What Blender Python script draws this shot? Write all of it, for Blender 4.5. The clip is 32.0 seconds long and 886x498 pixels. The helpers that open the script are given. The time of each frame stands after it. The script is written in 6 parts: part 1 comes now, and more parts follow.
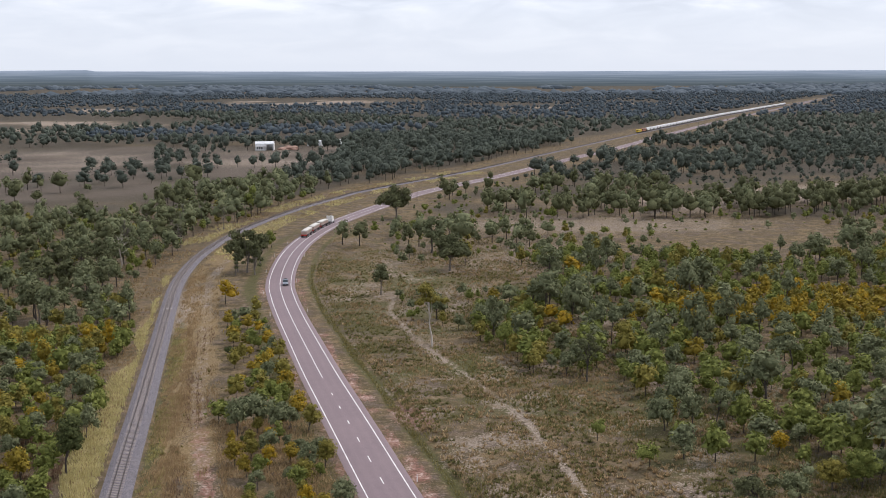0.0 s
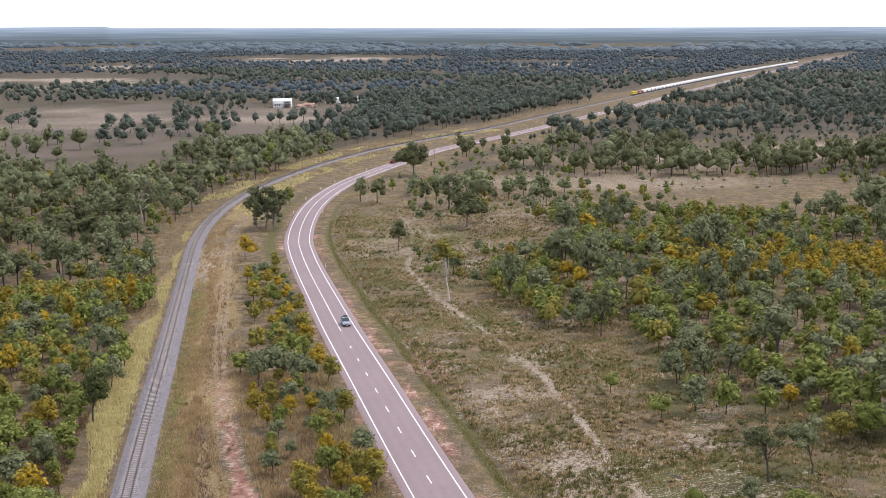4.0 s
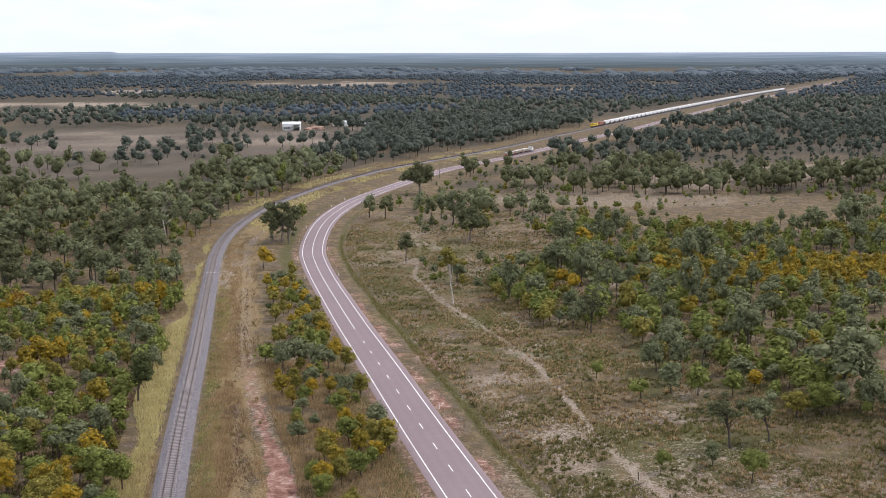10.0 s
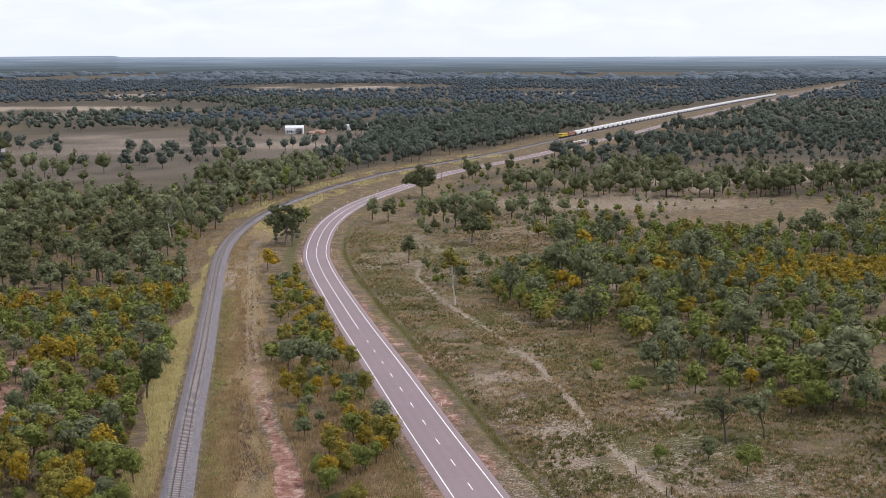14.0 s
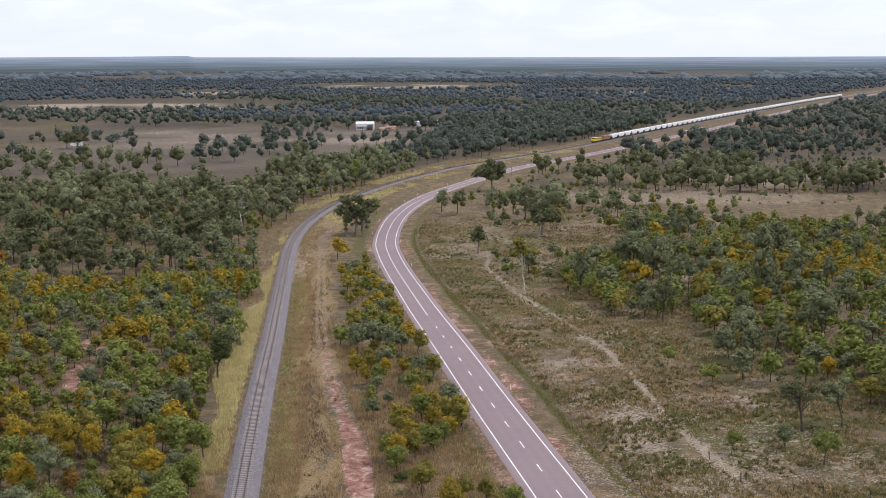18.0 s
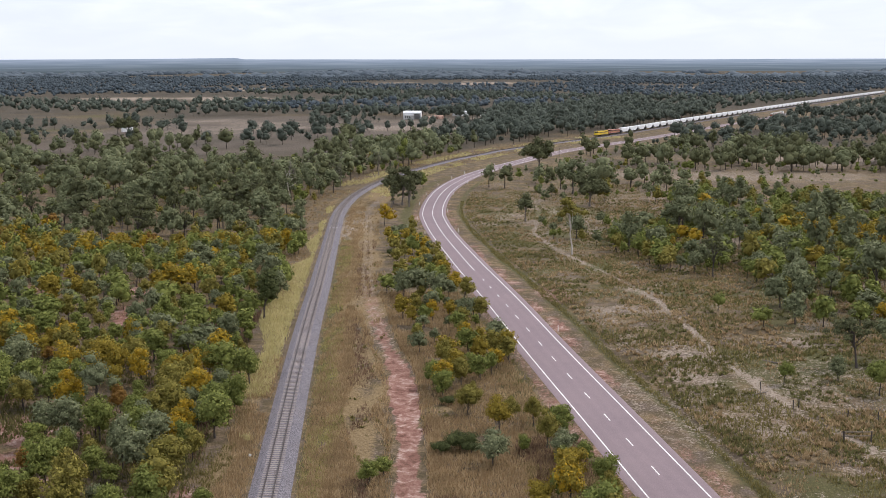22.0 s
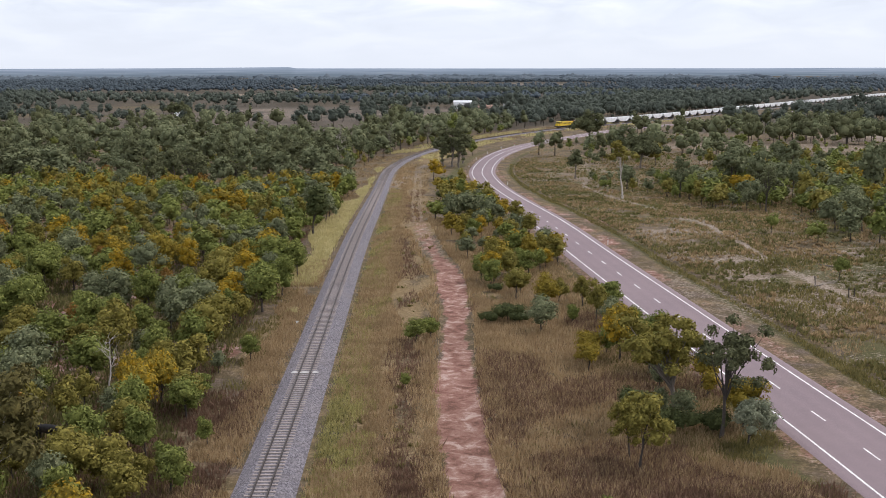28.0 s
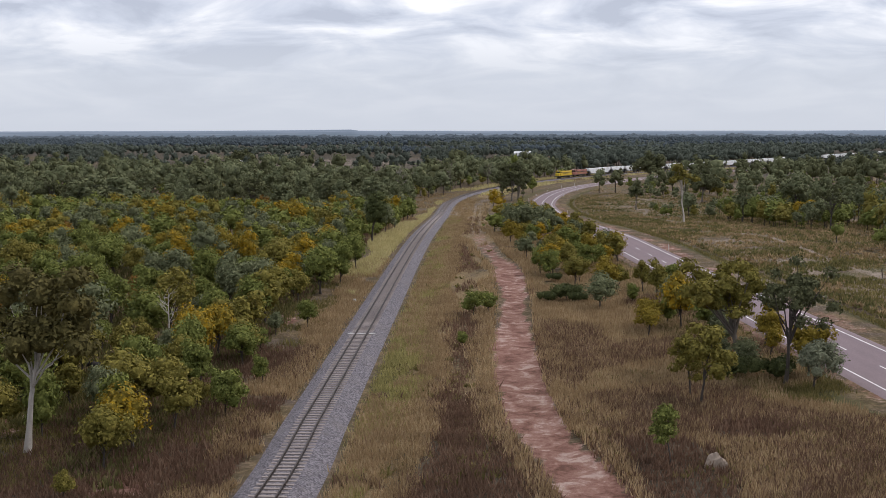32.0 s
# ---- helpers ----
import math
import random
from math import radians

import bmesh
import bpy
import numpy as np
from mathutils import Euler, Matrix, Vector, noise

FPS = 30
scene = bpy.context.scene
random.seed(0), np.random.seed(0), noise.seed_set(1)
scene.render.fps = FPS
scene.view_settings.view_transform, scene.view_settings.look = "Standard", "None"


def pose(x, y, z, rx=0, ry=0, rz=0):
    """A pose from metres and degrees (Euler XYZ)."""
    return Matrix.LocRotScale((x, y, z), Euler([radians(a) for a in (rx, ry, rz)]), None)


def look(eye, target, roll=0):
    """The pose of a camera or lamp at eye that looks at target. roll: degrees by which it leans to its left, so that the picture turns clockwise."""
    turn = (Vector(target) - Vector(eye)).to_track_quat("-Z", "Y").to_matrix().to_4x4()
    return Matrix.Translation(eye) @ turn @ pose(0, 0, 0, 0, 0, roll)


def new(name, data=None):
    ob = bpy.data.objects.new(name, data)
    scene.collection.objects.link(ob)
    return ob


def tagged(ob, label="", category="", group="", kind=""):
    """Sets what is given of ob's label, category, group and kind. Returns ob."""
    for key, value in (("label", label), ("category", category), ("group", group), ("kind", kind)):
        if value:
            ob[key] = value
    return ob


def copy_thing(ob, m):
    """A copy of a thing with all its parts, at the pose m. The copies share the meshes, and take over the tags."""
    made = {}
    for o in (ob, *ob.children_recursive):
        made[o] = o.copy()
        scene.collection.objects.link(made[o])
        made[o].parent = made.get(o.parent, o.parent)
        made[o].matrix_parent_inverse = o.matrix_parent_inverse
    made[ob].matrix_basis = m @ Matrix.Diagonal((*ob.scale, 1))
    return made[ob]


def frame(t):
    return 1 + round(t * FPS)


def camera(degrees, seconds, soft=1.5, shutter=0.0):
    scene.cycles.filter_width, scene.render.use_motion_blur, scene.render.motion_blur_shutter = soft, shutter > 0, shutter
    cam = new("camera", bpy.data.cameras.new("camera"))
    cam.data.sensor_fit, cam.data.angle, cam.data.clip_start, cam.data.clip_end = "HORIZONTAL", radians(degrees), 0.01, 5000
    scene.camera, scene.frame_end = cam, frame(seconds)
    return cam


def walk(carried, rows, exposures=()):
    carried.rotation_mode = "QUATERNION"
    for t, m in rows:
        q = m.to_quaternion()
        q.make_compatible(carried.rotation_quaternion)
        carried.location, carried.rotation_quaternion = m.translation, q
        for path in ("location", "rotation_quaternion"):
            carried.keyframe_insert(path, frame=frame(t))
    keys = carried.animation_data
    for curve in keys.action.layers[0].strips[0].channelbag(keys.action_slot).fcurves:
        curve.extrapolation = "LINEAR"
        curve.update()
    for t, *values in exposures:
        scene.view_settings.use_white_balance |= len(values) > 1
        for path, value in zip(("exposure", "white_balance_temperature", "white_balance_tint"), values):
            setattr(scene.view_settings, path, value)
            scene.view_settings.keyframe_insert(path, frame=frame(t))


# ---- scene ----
cam = camera(41.5, 32.0, soft=0.7, shutter=0.5)
PATH = [
    (0, pose(0.00, 32.57, 59.43, 81.383, 0.2, -1.100)),
    (0.5, pose(0.00, 31.84, 59.46, 80.952, 0.2, -0.966)),
    (1, pose(0.00, 31.17, 59.49, 80.549, 0.2, -0.884)),
    (1.5, pose(0.00, 30.58, 59.51, 80.173, 0.2, -0.801)),
    (2, pose(0.00, 30.00, 59.54, 79.798, 0.2, -0.719)),
    (2.5, pose(0.00, 29.53, 59.56, 79.478, 0.2, -0.611)),
    (3, pose(0.00, 29.34, 59.57, 79.344, 0.2, -0.455)),
    (3.5, pose(0.00, 29.30, 59.57, 79.318, 0.2, -0.351)),
    (4.5, pose(0.00, 29.31, 59.57, 79.318, 0.2, -0.120)),
    (5.5, pose(0.00, 29.31, 59.57, 79.318, 0.2, 0.113)),
    (6.5, pose(0.00, 29.31, 59.57, 79.318, 0.2, 0.113)),
    (7.5, pose(0.00, 29.35, 59.57, 79.344, 0.2, 0.112)),
    (8, pose(0.00, 26.47, 59.58, 79.486, 0.2, 0.066)),
    (8.5, pose(0.00, 23.39, 59.59, 79.679, 0.2, 0.090)),
    (9, pose(0.00, 19.63, 59.63, 79.869, 0.2, 0.066)),
    (9.5, pose(0.00, 13.43, 59.71, 80.127, 0.2, 0.032)),
    (10, pose(0.00, 4.65, 59.89, 80.505, 0.2, -0.007)),
    (10.5, pose(0.00, 0.00, 60.00, 80.722, 0.2, -0.013)),
    (11, pose(0.00, 0.00, 60.00, 80.749, 0.2, -0.013)),
    (12, pose(0.00, 0.00, 60.00, 80.749, 0.2, -0.013)),
    (13, pose(0.00, 0.00, 60.00, 80.749, 0.2, -0.013)),
    (14, pose(-0.08, 0.23, 60.00, 80.699, 0.2, 0.092)),
    (14.5, pose(-0.12, 0.35, 59.70, 80.749, 0.2, 0.362)),
    (15.5, pose(-0.21, 0.58, 58.95, 80.751, 0.2, 1.257)),
    (16.5, pose(-0.29, 0.82, 58.20, 80.672, 0.2, 2.155)),
    (17, pose(-0.33, 0.93, 57.80, 80.662, 0.2, 2.564)),
    (17.5, pose(-0.38, 1.05, 57.40, 80.682, 0.2, 3.028)),
    (18, pose(-0.42, 1.17, 56.70, 80.722, 0.2, 3.493)),
    (18.5, pose(-0.46, 1.28, 56.00, 80.713, 0.2, 4.371)),
    (19, pose(-0.50, 1.40, 54.70, 80.704, 0.2, 5.469)),
    (19.5, pose(-0.51, 1.27, 53.30, 80.707, 0.2, 5.798)),
    (20, pose(-0.52, 1.15, 51.90, 80.709, 0.2, 5.825)),
    (21, pose(-0.55, 0.90, 48.90, 80.742, 0.2, 5.822)),
    (22, pose(-0.57, 0.65, 45.90, 80.828, 0.2, 5.792)),
    (23, pose(-0.60, 0.40, 42.90, 80.884, 0.2, 5.762)),
    (24.5, pose(-0.51, -0.02, 38.90, 80.864, 0.2, 5.765)),
    (25.5, pose(-0.45, -0.30, 36.25, 80.859, 0.2, 5.754)),
    (26.5, pose(-0.39, -0.58, 33.60, 80.843, 0.2, 5.742)),
    (27, pose(-0.36, -0.72, 32.20, 80.880, 0.2, 6.264)),
    (27.5, pose(-0.33, -0.86, 30.85, 81.044, 0.2, 7.308)),
    (28, pose(-0.30, -1.00, 29.50, 81.267, 0.2, 8.243)),
    (28.5, pose(-0.26, -1.09, 28.15, 81.572, 0.2, 9.069)),
    (29, pose(-0.22, -1.18, 26.80, 81.954, 0.2, 9.924)),
    (29.5, pose(-0.19, -1.26, 25.40, 82.392, 0.2, 10.339)),
    (30, pose(-0.15, -1.35, 24.00, 82.840, 0.2, 10.644)),
    (30.5, pose(-0.11, -1.44, 22.70, 83.262, 0.2, 10.922)),
    (31, pose(-0.08, -1.52, 21.40, 83.685, 0.2, 11.146)),
    (31.5, pose(-0.04, -1.61, 20.40, 84.112, 0.2, 11.203)),
    (32, pose(0.00, -1.70, 19.85, 84.285, 0.2, 11.205)),
]
walk(cam, PATH, exposures=[(t, stops, 6350, 13) for t, stops in ((0, -0.30), (2.0, -0.02), (3.5, 0.24), (7.5, 0.27), (9.0, 0.12), (10.5, -0.08), (13, -0.12), (24.5, -0.12), (28, -0.22), (29, -0.38), (30, -0.52), (32, -0.60))])

# ---------------------------------------------------------------- light
SUN_EL, SUN_AZ = 52.0, 62.0   # degrees: height, and clockwise from +y


def node(nt, kind, **ins):
    n = nt.nodes.new(kind)
    for k, v in ins.items():
        n.inputs[k.replace("_", " ")].default_value = v
    return n


def mathn(nt, op, a, b=None, c=None, clamp=False):
    n = nt.nodes.new("ShaderNodeMath")
    n.operation, n.use_clamp = op, clamp
    for i, v in enumerate((a, b, c)):
        if v is None:
            continue
        if isinstance(v, (int, float)):
            n.inputs[i].default_value = v
        else:
            nt.links.new(v, n.inputs[i])
    return n.outputs[0]


def mixc(nt, fac, a, b, mode="MIX"):
    n = nt.nodes.new("ShaderNodeMix")
    n.data_type, n.blend_type = "RGBA", mode
    for sock, v in ((n.inputs[0], fac), (n.inputs[6], a), (n.inputs[7], b)):
        if isinstance(v, (int, float)):
            sock.default_value = v
        elif isinstance(v, tuple):
            sock.default_value = (*v[:3], 1.0)
        else:
            nt.links.new(v, sock)
    return n.outputs[2]


def ramp(nt, fac, stops):
    n = nt.nodes.new("ShaderNodeValToRGB")
    els = n.color_ramp.elements
    while len(els) < len(stops):
        els.new(0.5)
    for e, (p, c) in zip(els, stops):
        e.position = p
        e.color = (*c[:3], 1.0) if isinstance(c, tuple) else (c, c, c, 1.0)
    nt.links.new(fac, n.inputs[0])
    return n.outputs[0]


def noisen(nt, vec, scale, detail=4.0, rough=0.55, dist=0.0):
    n = node(nt, "ShaderNodeTexNoise", Scale=scale, Detail=detail, Roughness=rough, Distortion=dist)
    if vec is not None:
        nt.links.new(vec, n.inputs["Vector"])
    return n.outputs["Fac"]


def make_world():
    w = bpy.data.worlds.new("overcast_sky")
    scene.world = w
    w.use_nodes = True
    nt = w.node_tree
    nt.nodes.clear()
    sky = nt.nodes.new("ShaderNodeTexSky")
    sky.sky_type, sky.sun_disc = "NISHITA", False
    sky.sun_elevation, sky.sun_rotation = radians(SUN_EL), radians(SUN_AZ)
    tc = nt.nodes.new("ShaderNodeTexCoord")
    sep = nt.nodes.new("ShaderNodeSeparateXYZ")
    nt.links.new(tc.outputs["Generated"], sep.inputs[0])
    x, y, z = sep.outputs
    # cloud deck: directions laid out on a flat layer overhead
    up = mathn(nt, "MAXIMUM", z, 0.0)
    den = mathn(nt, "ADD", up, 0.20)
    comb = nt.nodes.new("ShaderNodeCombineXYZ")
    nt.links.new(mathn(nt, "DIVIDE", x, den), comb.inputs[0])
    nt.links.new(mathn(nt, "DIVIDE", y, den), comb.inputs[1])
    big = noisen(nt, comb.outputs[0], 2.6, 7.0, 0.55, 0.5)
    cloud = ramp(nt, big, [(0.36, (0.80, 0.87, 1.03)), (0.46, (1.10, 1.18, 1.34)), (0.53, (1.38, 1.43, 1.53)), (0.62, (1.85, 1.86, 1.88))])
    # a paler veil towards the horizon
    veil = ramp(nt, up, [(0.0, 1.0), (0.045, 0.85), (0.09, 0.25), (0.2, 0.0)])
    deck = mixc(nt, veil, cloud, (1.02, 1.09, 1.19))
    clear = nt.nodes.new("ShaderNodeVectorMath")
    clear.operation = "SCALE"
    clear.inputs["Scale"].default_value = 0.1
    nt.links.new(sky.outputs[0], clear.inputs[0])
    dome = mixc(nt, 0.90, clear.outputs[0], deck)
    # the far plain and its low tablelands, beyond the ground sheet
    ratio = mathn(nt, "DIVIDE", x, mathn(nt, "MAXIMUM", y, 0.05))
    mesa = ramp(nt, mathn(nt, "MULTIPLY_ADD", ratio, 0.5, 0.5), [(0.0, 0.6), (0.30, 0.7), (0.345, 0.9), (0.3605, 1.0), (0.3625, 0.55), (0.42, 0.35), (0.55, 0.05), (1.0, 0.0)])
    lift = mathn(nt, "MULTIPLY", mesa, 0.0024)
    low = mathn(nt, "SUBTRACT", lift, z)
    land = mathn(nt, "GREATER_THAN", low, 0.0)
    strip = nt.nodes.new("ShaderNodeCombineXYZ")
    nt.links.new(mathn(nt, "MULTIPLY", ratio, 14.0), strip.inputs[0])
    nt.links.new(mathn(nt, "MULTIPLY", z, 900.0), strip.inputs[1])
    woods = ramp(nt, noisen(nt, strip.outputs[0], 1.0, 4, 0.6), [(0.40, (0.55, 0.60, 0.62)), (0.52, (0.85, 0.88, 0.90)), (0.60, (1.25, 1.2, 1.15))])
    # haze is painted into this band: paler and bluer towards the horizon
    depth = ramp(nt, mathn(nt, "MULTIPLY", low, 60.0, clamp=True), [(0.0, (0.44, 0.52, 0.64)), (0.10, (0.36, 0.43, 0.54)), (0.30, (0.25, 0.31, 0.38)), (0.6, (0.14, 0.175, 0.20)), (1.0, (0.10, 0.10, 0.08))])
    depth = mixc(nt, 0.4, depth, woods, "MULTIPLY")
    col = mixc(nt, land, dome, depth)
    bg = nt.nodes.new("ShaderNodeBackground")
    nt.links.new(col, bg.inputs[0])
    bg.inputs[1].default_value = 1.0
    out = nt.nodes.new("ShaderNodeOutputWorld")
    nt.links.new(bg.outputs[0], out.inputs[0])


make_world()
sun = new("sun", bpy.data.lights.new("sun", "SUN"))
sun.data.energy, sun.data.angle, sun.data.color = 2.4, radians(9), (1.0, 0.93, 0.85)
sun.matrix_world = look((300 * math.sin(radians(SUN_AZ)), 300 * math.cos(radians(SUN_AZ)), 300 * math.tan(radians(SUN_EL))), (0, 0, 0))


# ---------------------------------------------------------------- materials
def mat(name, rough=0.8, metal=0.0, spec=0.3):
    m = bpy.data.materials.new(name)
    m.use_nodes = True
    nt = m.node_tree
    b = nt.nodes["Principled BSDF"]
    b.inputs["Roughness"].default_value = rough
    b.inputs["Metallic"].default_value = metal
    b.inputs["Specular IOR Level"].default_value = spec
    return m, nt, b


def coords(nt):
    return nt.nodes.new("ShaderNodeNewGeometry").outputs["Position"]


def objc(nt):
    return nt.nodes.new("ShaderNodeTexCoord").outputs["Object"]


def attr(nt, name):
    n = nt.nodes.new("ShaderNodeAttribute")
    n.attribute_name = name
    return n.outputs["Fac"]


def bump(nt, b, h, strength=0.4, dist=0.05):
    n = nt.nodes.new("ShaderNodeBump")
    n.inputs["Strength"].default_value, n.inputs["Distance"].default_value = strength, dist
    nt.links.new(h, n.inputs["Height"])
    nt.links.new(n.outputs[0], b.inputs["Normal"])


def worn(name, col, rough=0.6, metal=0.0, vary=0.35, scale=3.0, spec=0.3, dirt=(0.16, 0.12, 0.09), dirt_amount=0.35, bump_s=0.15):
    """Paint, metal or timber with fine grain and blotches of dust."""
    m, nt, b = mat(name, rough, metal, spec)
    p = objc(nt)
    n1, n2 = noisen(nt, p, scale * 6, 5), noisen(nt, p, scale * 0.7, 4)
    c = mixc(nt, mathn(nt, "MULTIPLY", n1, vary), col, tuple(v * 0.45 for v in col))
    d = ramp(nt, n2, [(0.45, 0.0), (0.72, dirt_amount)])
    nt.links.new(mixc(nt, d, c, dirt), b.inputs["Base Color"])
    bump(nt, b, n1, bump_s, 0.02)
    return m


def leafm(name, dark, mid, light, accent=None, accent_amount=0.0):
    """Foliage: every leaf clump and every tree a little different."""
    m, nt, b = mat(name, 0.75, 0.0, 0.08)
    geo = nt.nodes.new("ShaderNodeNewGeometry")
    obj = nt.nodes.new("ShaderNodeObjectInfo")
    isl = geo.outputs["Random Per Island"]
    rnd = mathn(nt, "FRACT", mathn(nt, "ADD", obj.outputs["Random"], attr(nt, "tint")))
    p = coords(nt)
    tuft, leafy = noisen(nt, p, 1.6, 3, 0.6), noisen(nt, p, 7.0, 3, 0.7)
    k = mathn(nt, "MULTIPLY_ADD", leafy, 1.5, -0.72)
    k = mathn(nt, "ADD", k, mathn(nt, "MULTIPLY_ADD", isl, 0.45, 0.22))
    k = mathn(nt, "ADD", k, mathn(nt, "MULTIPLY_ADD", tuft, 0.8, -0.42), clamp=True)
    c = ramp(nt, k, [(0.0, dark), (0.5, mid), (1.0, light)])
    if accent:
        g = mathn(nt, "ADD", mathn(nt, "MULTIPLY", isl, 0.5), mathn(nt, "MULTIPLY_ADD", tuft, 1.2, -0.35))
        g = mathn(nt, "LESS_THAN", g, mathn(nt, "MULTIPLY", rnd, accent_amount))
        c = mixc(nt, mathn(nt, "MULTIPLY", g, 0.85), c, accent)
    c = mixc(nt, mathn(nt, "MULTIPLY", rnd, 0.42), c, tuple(v * f for v, f in zip(mid, (0.72, 0.74, 0.78))))
    nt.links.new(c, b.inputs["Base Color"])
    tr = nt.nodes.new("ShaderNodeBsdfTranslucent")
    nt.links.new(c, tr.inputs[0])
    mx = nt.nodes.new("ShaderNodeMixShader")
    mx.inputs[0].default_value = 0.13
    nt.links.new(b.outputs[0], mx.inputs[1])
    nt.links.new(tr.outputs[0], mx.inputs[2])
    nt.links.new(mx.outputs[0], nt.nodes["Material Output"].inputs[0])
    return m


LEAF_GUM = leafm("gum_leaves", (0.042, 0.046, 0.022), (0.110, 0.115, 0.055), (0.245, 0.245, 0.122))
# hazy variant of the gum leaves: cooler and duller to imitate distance
LEAF_MID_HAZE = leafm("light_haze_gum_leaves", (0.038, 0.046, 0.036), (0.090, 0.104, 0.080), (0.180, 0.198, 0.155))
LEAF_GREY = leafm("grey_green_leaves", (0.062, 0.070, 0.036), (0.160, 0.172, 0.088), (0.345, 0.352, 0.19))
LEAF_SILVER = leafm("silver_green_leaves", (0.100, 0.110, 0.072), (0.225, 0.236, 0.150), (0.39, 0.395, 0.27))
LEAF_GREEN = leafm("green_leaves", (0.056, 0.066, 0.017), (0.158, 0.176, 0.043), (0.36, 0.372, 0.108))
LEAF_OLIVE = leafm("olive_leaves", (0.074, 0.064, 0.015), (0.198, 0.170, 0.038), (0.39, 0.320, 0.082))
LEAF_WATTLE = leafm("wattle_leaves", (0.095, 0.074, 0.014), (0.235, 0.176, 0.027), (0.42, 0.310, 0.045), (0.50, 0.305, 0.018), 0.62)
LEAF_DEEP = leafm("deep_green_leaves", (0.034, 0.042, 0.015), (0.076, 0.088, 0.032), (0.16, 0.172, 0.066))
LEAF_BROWN = leafm("dark_olive_leaves", (0.046, 0.040, 0.014), (0.110, 0.094, 0.033), (0.21, 0.175, 0.062))
LEAF_RUST = leafm("rusty_leaves", (0.115, 0.064, 0.018), (0.235, 0.130, 0.033), (0.385, 0.225, 0.052))
# outermost forest, paler and bluer still, with haze painted into the colour
LEAF_RIM_HAZE = leafm("hazed_forest", (0.058, 0.074, 0.088), (0.118, 0.143, 0.164), (0.19, 0.218, 0.238))
# gum leaves shifted to blue: distance haze put into the leaf colour
LEAF_HAZE = leafm("hazed_gum_leaves", (0.040, 0.052, 0.060), (0.086, 0.107, 0.120), (0.150, 0.176, 0.190))
BARK = worn("grey_bark", (0.20, 0.17, 0.145), 0.9, vary=0.7, scale=2.0, dirt=(0.05, 0.04, 0.035))
BARK_DARK = worn("dark_bark", (0.085, 0.070, 0.060), 0.9, vary=0.7, scale=2.0, dirt=(0.03, 0.025, 0.02))
BARK_PALE = worn("pale_bark", (0.52, 0.47, 0.42), 0.85, vary=0.5, scale=1.5, dirt=(0.25, 0.21, 0.18))


def ground_material():
    m, nt, b = mat("dry_ground", 0.95, 0.0, 0.1)
    p = coords(nt)
    fine, mid, big = noisen(nt, p, 2.6, 6, 0.72), noisen(nt, p, 0.16, 5, 0.6), noisen(nt, p, 0.021, 4)
    fine = mathn(nt, "MULTIPLY_ADD", fine, 2.2, -0.60, clamp=True)
    clod = noisen(nt, p, 0.42, 5, 0.72)
    soil = ramp(nt, fine, [(0.1, (0.078, 0.057, 0.045)), (0.5, (0.145, 0.110, 0.088)), (0.9, (0.25, 0.198, 0.162))])
    straw = ramp(nt, fine, [(0.1, (0.125, 0.084, 0.042)), (0.5, (0.235, 0.168, 0.088)), (0.9, (0.37, 0.275, 0.155))])
    green = ramp(nt, fine, [(0.1, (0.046, 0.048, 0.019)), (0.55, (0.098, 0.094, 0.037)), (0.9, (0.17, 0.152, 0.066))])
    red = ramp(nt, mathn(nt, "MULTIPLY_ADD", fine, 0.16, mathn(nt, "MULTIPLY", noisen(nt, p, 0.55, 6, 0.62, 0.6), 0.92)), [(0.38, (0.14, 0.066, 0.050)), (0.50, (0.265, 0.136, 0.108)), (0.58, (0.34, 0.195, 0.160)), (0.68, (0.52, 0.385, 0.335))])
    pale = ramp(nt, mathn(nt, "MULTIPLY_ADD", fine, 0.5, mathn(nt, "MULTIPLY", clod, 0.6)), [(0.25, (0.17, 0.132, 0.100)), (0.5, (0.28, 0.225, 0.178)), (0.75, (0.43, 0.36, 0.30))])
    wood = ramp(nt, fine, [(0.25, (0.046, 0.040, 0.030)), (0.5, (0.080, 0.069, 0.053)), (0.75, (0.125, 0.108, 0.084))])
    c = mixc(nt, ramp(nt, mid, [(0.40, 0.0), (0.58, 0.85)]), soil, straw)
    c = mixc(nt, ramp(nt, clod, [(0.44, 0.0), (0.56, 0.85)]), c, mixc(nt, fine, (0.045, 0.036, 0.018), (0.140, 0.110, 0.055)))

    tuft = mathn(nt, "MULTIPLY_ADD", noisen(nt, p, 0.75, 5, 0.65, 0.4), 1.4, -0.2)

    def lay(c, name, col, soft=0.35, grain=mid):
        a = attr(nt, name)
        k = mathn(nt, "ADD", a, mathn(nt, "MULTIPLY_ADD", mathn(nt, "ADD", grain, fine), soft, -soft))
        k = ramp(nt, k, [(0.34, 0.0), (0.56, 1.0)])
        return mixc(nt, k, c, col)

    c = lay(c, "green", green, 0.8, clod)
    c = lay(c, "straw", straw)
    c = lay(c, "field", mixc(nt, fine, (0.092, 0.074, 0.061), (0.165, 0.136, 0.112)), 0.8)
    c = lay(c, "pale", pale, 1.0, tuft)
    c = lay(c, "red", red, 0.5)
    c = lay(c, "wood", wood, 0.5)
    c = mixc(nt, ramp(nt, big, [(0.35, 0.0), (0.7, 0.35)]), c, (0.115, 0.088, 0.06))
    c = mixc(nt, 1.0, c, (0.88, 0.87, 0.85), "MULTIPLY")
    nt.links.new(c, b.inputs["Base Color"])
    bump(nt, b, mathn(nt, "ADD", fine, mathn(nt, "MULTIPLY", clod, 2.0)), 0.7, 0.14)
    return m


